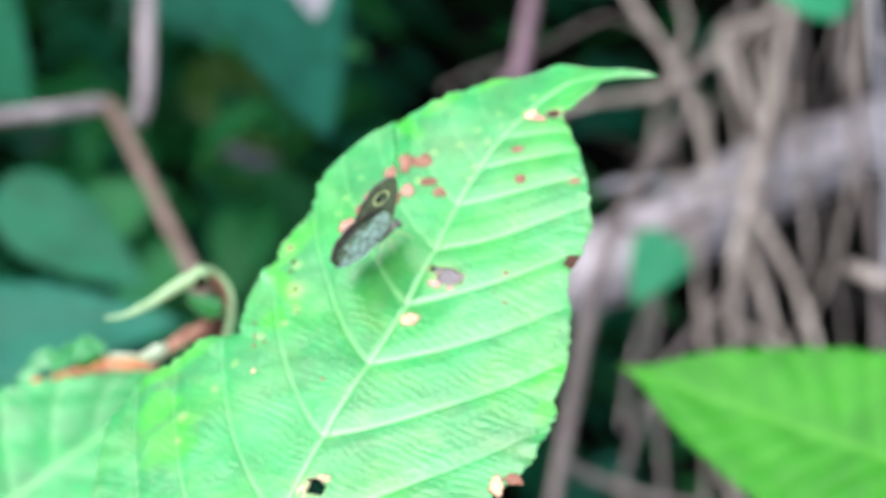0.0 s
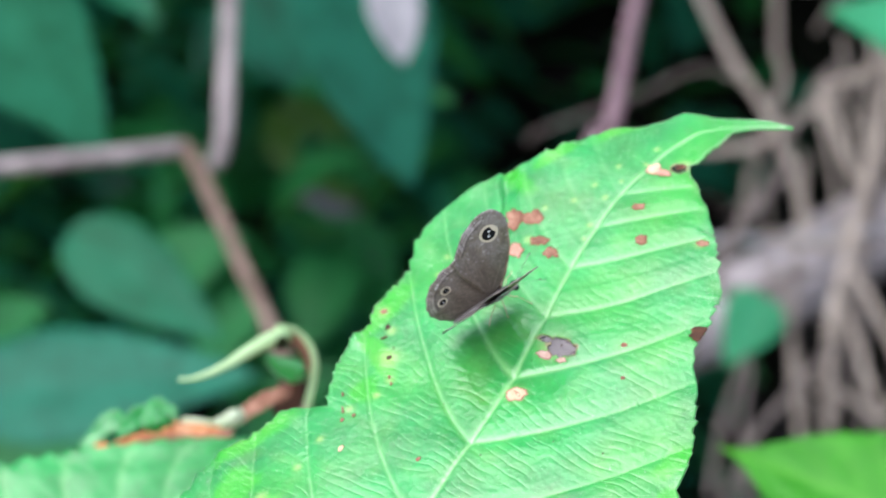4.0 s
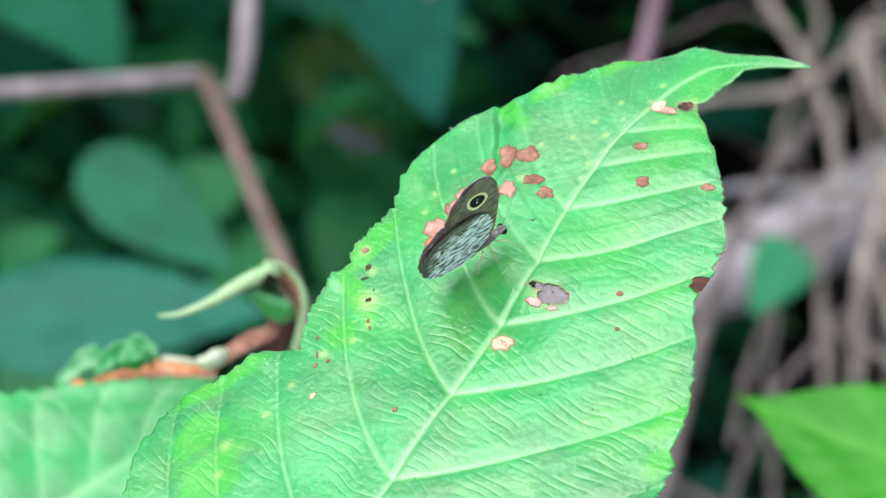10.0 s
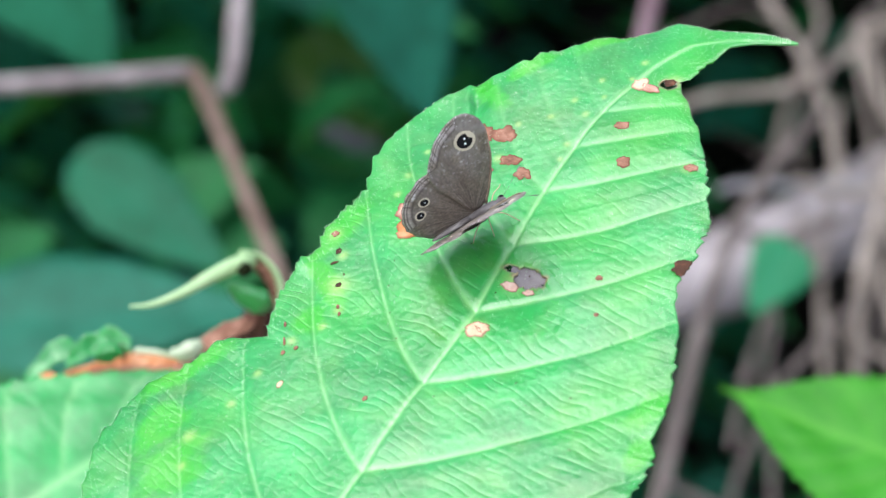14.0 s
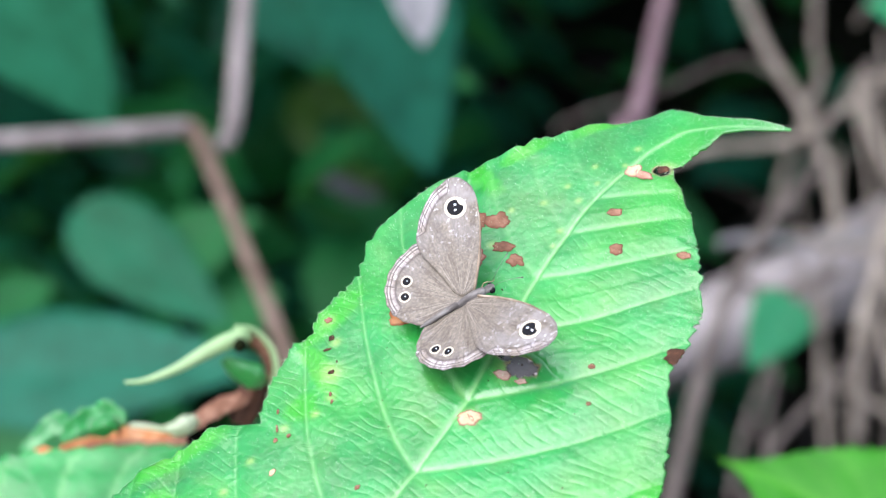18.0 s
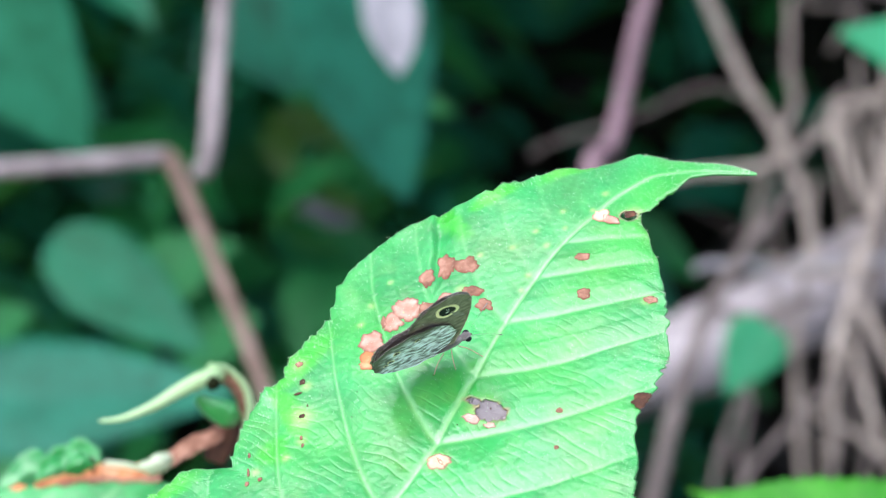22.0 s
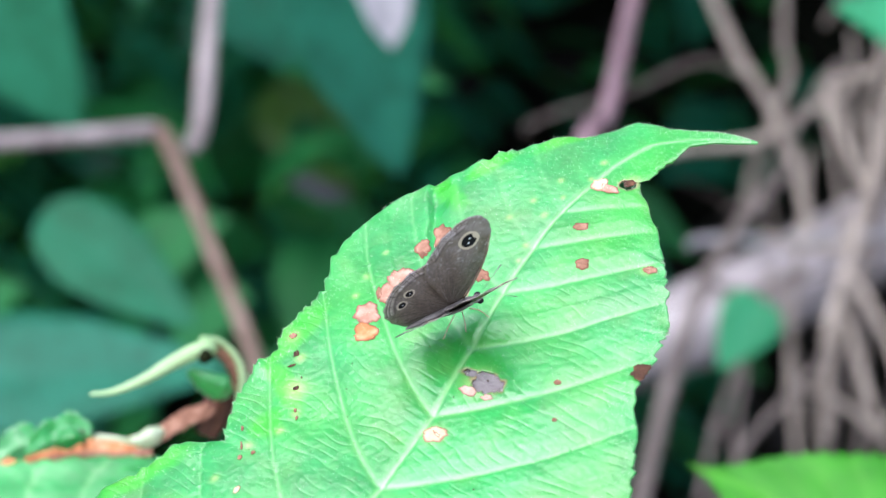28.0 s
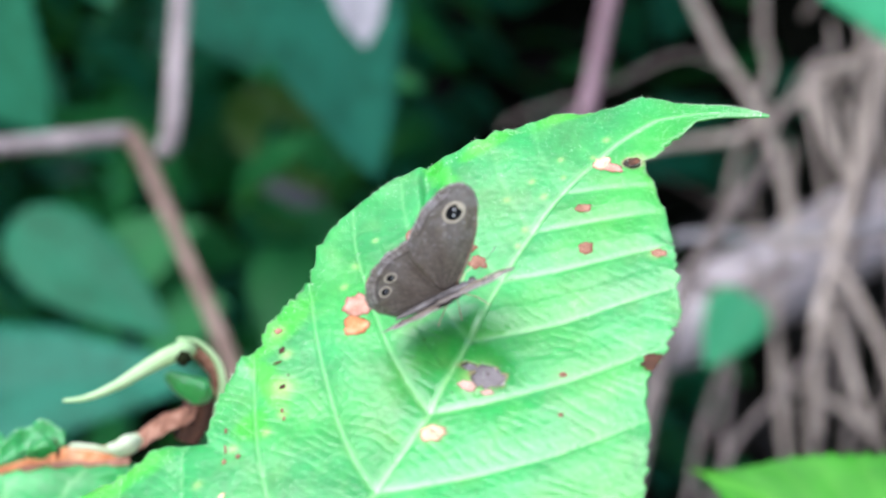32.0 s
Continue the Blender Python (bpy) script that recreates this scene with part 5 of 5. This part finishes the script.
def blob_bm(stations, raised=0.0, sides=14):
    """A spun body along x from (x, radius) stations in mm."""
    path = spline(stations, 26)
    bm = bmesh.new()
    rows = []
    for x, r in path:
        r = max(r, 0.02)
        rows.append([bm.verts.new((x * MM, r * math.cos(2 * math.pi * k / sides) * MM * (1 + 0.06 * wave(x * 3 + k, 2)), (r * math.sin(2 * math.pi * k / sides) + raised) * MM)) for k in range(sides)])
    for a, b in zip(rows, rows[1:]):
        for k in range(sides):
            bm.faces.new((a[k], a[(k + 1) % sides], b[(k + 1) % sides], b[k]))
    bm.faces.new(rows[0][::-1])
    bm.faces.new(rows[-1])
    bmesh.ops.recalc_face_normals(bm, faces=bm.faces)
    return bm


butterfly = tagged(empty("butterfly", LEAF @ pose(0.024, 0.008, 0.0032)), "small grey-brown butterfly with ringed eyespots resting on a leaf", "butterfly")
part("thorax", blob_bm([(-1.6, 0.5), (-0.4, 0.72), (1.2, 0.85), (2.8, 0.75), (3.6, 0.45)], 0.45), FUR, butterfly)
part("abdomen", blob_bm([(-7.4, 0.1), (-6.6, 0.3), (-5, 0.44), (-3, 0.5), (-1.4, 0.5), (-0.9, 0.35)], 0.95), FUR, butterfly)
part("head", blob_bm([(3.3, 0.4), (3.8, 0.62), (4.4, 0.62), (5.0, 0.25)], 0.2), FUR, butterfly)
for s in (1, -1):
    eye = blob_bm([(3.9, 0.05), (4.05, 0.3), (4.4, 0.42), (4.75, 0.3), (4.9, 0.05)])
    bmesh.ops.translate(eye, verts=eye.verts, vec=(0, 0.55 * s * MM, 0.1 * MM))
    part("eye", eye, BLACK, butterfly, "dark compound eye")
    rod("antenna", [Vector(p) * MM for p in ((4.6, 0.3 * s, 0.5), (6.2, 1.0 * s, 1.2), (8.0, 2.0 * s, 1.6), (9.2, 2.7 * s, 1.6))], [0.00003, 0.000025, 0.00003, 0.00009], FUR, butterfly, "thin clubbed antenna", 6, 16, 0)
    for x0, x1, y1 in ((2.6, 5.0, 3.0), (1.4, 0.6, 4.0), (0.2, -3.2, 3.4)):
        rod("leg", [Vector(p) * MM for p in ((x0, 0.6 * s, -0.7), ((x0 + x1) / 2, y1 * 0.6 * s, -0.3), (x1, y1 * s, -2.4), (x1 + 0.5, (y1 + 0.5) * s, -2.9))], [0.00009, 0.00007, 0.00006, 0.00005], TAN, butterfly, "", 6, 12, 0)

wings = {}
for s, tag in ((1, "one"), (-1, "other")):
    for kind, outline, wavy, dome, under in (("forewing", FORE, 0.004, 0.3, UNDER_FORE), ("hindwing", HIND, 0.016, 0.3, UNDER_HIND)):
        me, slots = wing_mesh(kind, outline, s, wavy, dome)
        ob = linked(kind, me, [UPPER, under], butterfly)
        me.polygons.foreach_set("material_index", slots)
        ob.location = (0, 0.5 * s * MM, (0.8 if kind == "forewing" else 0.7) * MM)
        wings[kind, s] = ob
    rod("costa", [Vector((x, s * y, 0.3 * math.sin(y / 18 * math.pi) + 0.05)) * MM for x, y in ((2.2, 0.3), (4.9, 4.2), (7.4, 9.0), (8.7, 13.4))], [0.00022, 0.0002, 0.00013, 0.00006], BRISTLE, wings["forewing", s], "pale brown stiff front edge of the wing", 6, 20, 0.1, 3)
    eyespot(wings["forewing", s], 5.4, 13.6, s, 1.22, 0.3, 1.1, 2, 0, 1.38)
    eyespot(wings["forewing", s], 4.9, 13.3, s, 1.3, 0.3, 1.4, 2, 1, 1.38)
    for u, v in ((-5.6, 7.3), (-7.0, 5.3)):
        eyespot(wings["hindwing", s], u, v, s, 0.64, 0.3, 1, 1, 0, 1.42)
    for u, v, r in ((-2.0, 8.6, 0.38), (-5.6, 7.3, 0.45), (-7.0, 5.3, 0.42), (-8.0, 4.2, 0.3)):
        eyespot(wings["hindwing", s], u, v, s, r, 0.3, 1, 1, 1, 1.35)


# ---- what moves ----
def motions():
    # seconds; place on the leaf in mm; turn, nose up, lean, lift of the wings and sweep of the forewings in degrees
    rows = [
        (0, 24.04, 9.24, -27.78, 8.05, 18.40, 90.90, 6.97),
        (2.5, 24.10, 8.41, -27.35, 10.14, 16.97, 87.96, 5.50),
        (3, 25.03, 8.54, -38.17, 7.06, 19.48, 81.37, 4.71),
        (3.5, 25.88, 8.67, -36.45, 3.75, 22.79, 82.47, 9.21),
        (4, 25.08, 8.17, -36.03, 8.43, 20.81, 71.57, 1.92),
        (4.5, 26.62, 9.57, -27.61, 12.55, 25.81, 65.94, -1.67),
        (6.5, 25.76, 9.93, -24.93, 12.94, 23.91, 50.82, -3.02),
        (7, 25.59, 9.12, -26.81, 13.86, 23.61, 48.80, -2.91),
        (7.5, 26.08, 9.43, -27.62, 14.15, 24.41, 52.25, -1.24),
        (8, 25.99, 8.90, -33.83, 10.74, 21.01, 78.81, 4.23),
        (8.5, 25.20, 8.48, -27.54, 10.33, 21.12, 90.37, 7.71),
        (9, 24.92, 8.25, -29.15, 11.12, 19.62, 90.53, 8.98),
        (11.5, 23.26, 7.34, -26.60, 5.94, 16.58, 90.90, 10.22),
        (12, 26.26, 7.53, -22.79, 11.41, 20.77, 90.90, 6.26),
        (12.5, 26.30, 6.37, -35.81, 3.85, 22.79, 79.61, 10.39),
        (13, 26.48, 5.95, -35.83, 5.19, 20.11, 73.52, 6.91),
        (13.5, 27.61, 5.38, -37.71, 8.63, 21.70, 69.43, 6.55),
        (15.5, 26.75, 7.44, -25.03, 6.08, 23.66, 59.37, 3.40),
        (16, 26.98, 7.22, -24.51, 8.82, 25.25, 48.28, 0.14),
        (17, 26.89, 7.28, -25.47, 8.80, 24.13, 47.79, -0.28),
        (18, 27.31, 6.33, -36.85, 10.00, 2.51, 12.62, -3.14),
        (18.5, 26.99, 6.27, -35.94, 8.40, 3.00, 13.33, -2.87),
        (19, 26.89, 6.30, -35.54, 5.20, 5.69, 9.44, -0.40),
        (19.5, 27.35, 6.25, -36.41, 8.05, 3.64, 8.03, -1.17),
        (20, 27.47, 5.32, -41.78, 5.89, 22.79, 87.21, 3.56),
        (20.5, 27.13, 5.23, -38.54, 7.40, 23.62, 90.86, 3.33),
        (21.5, 27.33, 5.66, -40.67, 7.42, 23.88, 90.90, 3.67),
        (22, 27.58, 5.53, -42.73, 7.06, 23.72, 90.90, 3.97),
        (23, 27.62, 4.61, -45.09, 5.51, 23.29, 90.85, 3.66),
        (24, 27.36, 4.38, -45.44, 4.69, 23.46, 90.81, 3.07),
        (25.5, 27.57, 4.23, -44.10, 5.18, 23.40, 90.90, 3.73),
        (27.5, 28.82, 4.04, -41.30, 4.63, 23.31, 87.35, 6.82),
        (28, 29.92, 4.30, -36.06, -2.11, 24.89, 74.44, 3.74),
        (28.5, 29.82, 4.38, -36.82, -2.57, 25.15, 73.65, 4.55),
        (29, 29.97, 4.42, -33.47, 3.76, 27.11, 56.05, -0.75),
        (29.5, 29.87, 4.19, -31.47, 7.19, 21.35, 84.29, 5.39),
        (30, 29.71, 4.41, -29.90, 4.45, 22.55, 83.98, 7.31),
        (31, 29.52, 4.14, -29.59, 4.70, 20.68, 84.63, 7.48),
        (31.5, 29.50, 4.11, -29.77, 4.69, 20.70, 84.66, 7.63),
        (32, 30.27, 4.84, -39.91, 3.90, 22.15, 67.99, -1.30),
    ]
    walk(butterfly, [(t, LEAF @ pose(u * MM, v * MM, 3.2 * MM, lean, -nose, turn)) for t, u, v, turn, nose, lean, lift, sweep in rows])
    for (kind, s), ob in wings.items():
        gap = 0.8 if kind == "forewing" else 0.7
        walk(ob, [(t, pose(0, 0.5 * s * MM, gap * MM, s * (lift - (0 if kind == "forewing" else 3.0))) @ pose(0, 0, 0, 0, 0, s * sweep * (kind == "forewing"))) for t, u, v, turn, nose, lean, lift, sweep in rows])

    # the young leaf sways a little in the air, in mm sideways and upwards
    rest = right_leaf.matrix_world.copy()
    walk(right_leaf, [(t, Matrix.Translation((a * MM, 0, b * MM)) @ rest) for t, a, b in (
        (0, 1.45, 0.87),
        (0.5, 1.40, 0.51),
        (1, 2.01, -0.47),
        (1.5, 2.58, -1.27),
        (2, 3.32, -2.14),
        (2.5, 2.47, -1.29),
        (3, 2.20, -2.05),
        (3.5, 1.50, -1.68),
        (4, 0.04, -1.49),
        (4.5, 0.38, -1.06),
        (6.5, 0.63, -0.63),
        (7, 1.05, -0.88),
        (7.5, 0.77, -1.07),
        (8, 1.61, -0.94),
        (8.5, 2.78, -1.94),
        (9, 2.53, -1.71),
        (9.5, 2.59, -1.33),
        (10, 0.69, 0.03),
        (10.5, 0.71, -0.16),
        (11, 0.13, 0.26),
        (11.5, -1.36, 1.04),
        (12, -1.42, 1.56),
        (12.5, -0.59, 1.50),
        (13, -1.47, 1.30),
        (13.5, -1.07, 0.91),
        (15.5, -0.94, 0.95),
        (16, -1.85, 0.68),
        (16.5, -1.68, 0.54),
        (17, -0.95, 0.21),
        (17.5, -0.56, 0.03),
        (18, -0.49, 0.09),
        (18.5, -1.01, 0.51),
        (19, -1.22, 0.09),
        (19.5, -0.85, -0.30),
        (20, -1.11, 0.63),
        (20.5, -1.32, 0.99),
        (24.5, -1.03, -0.20),
        (25, -0.29, -0.29),
        (25.5, -1.17, 0.49),
        (27.5, -1.73, 0.96),
        (28, -0.12, 0.51),
        (28.5, -0.98, 0.73),
        (29, -0.25, 0.38),
        (29.5, -0.21, 0.55),
        (30, 0.37, 0.40),
        (30.5, -0.03, -0.24),
        (31, 0.55, 0.09),
        (31.5, 0.54, -0.11),
        (32, 0.64, -0.88),
    )])


motions()
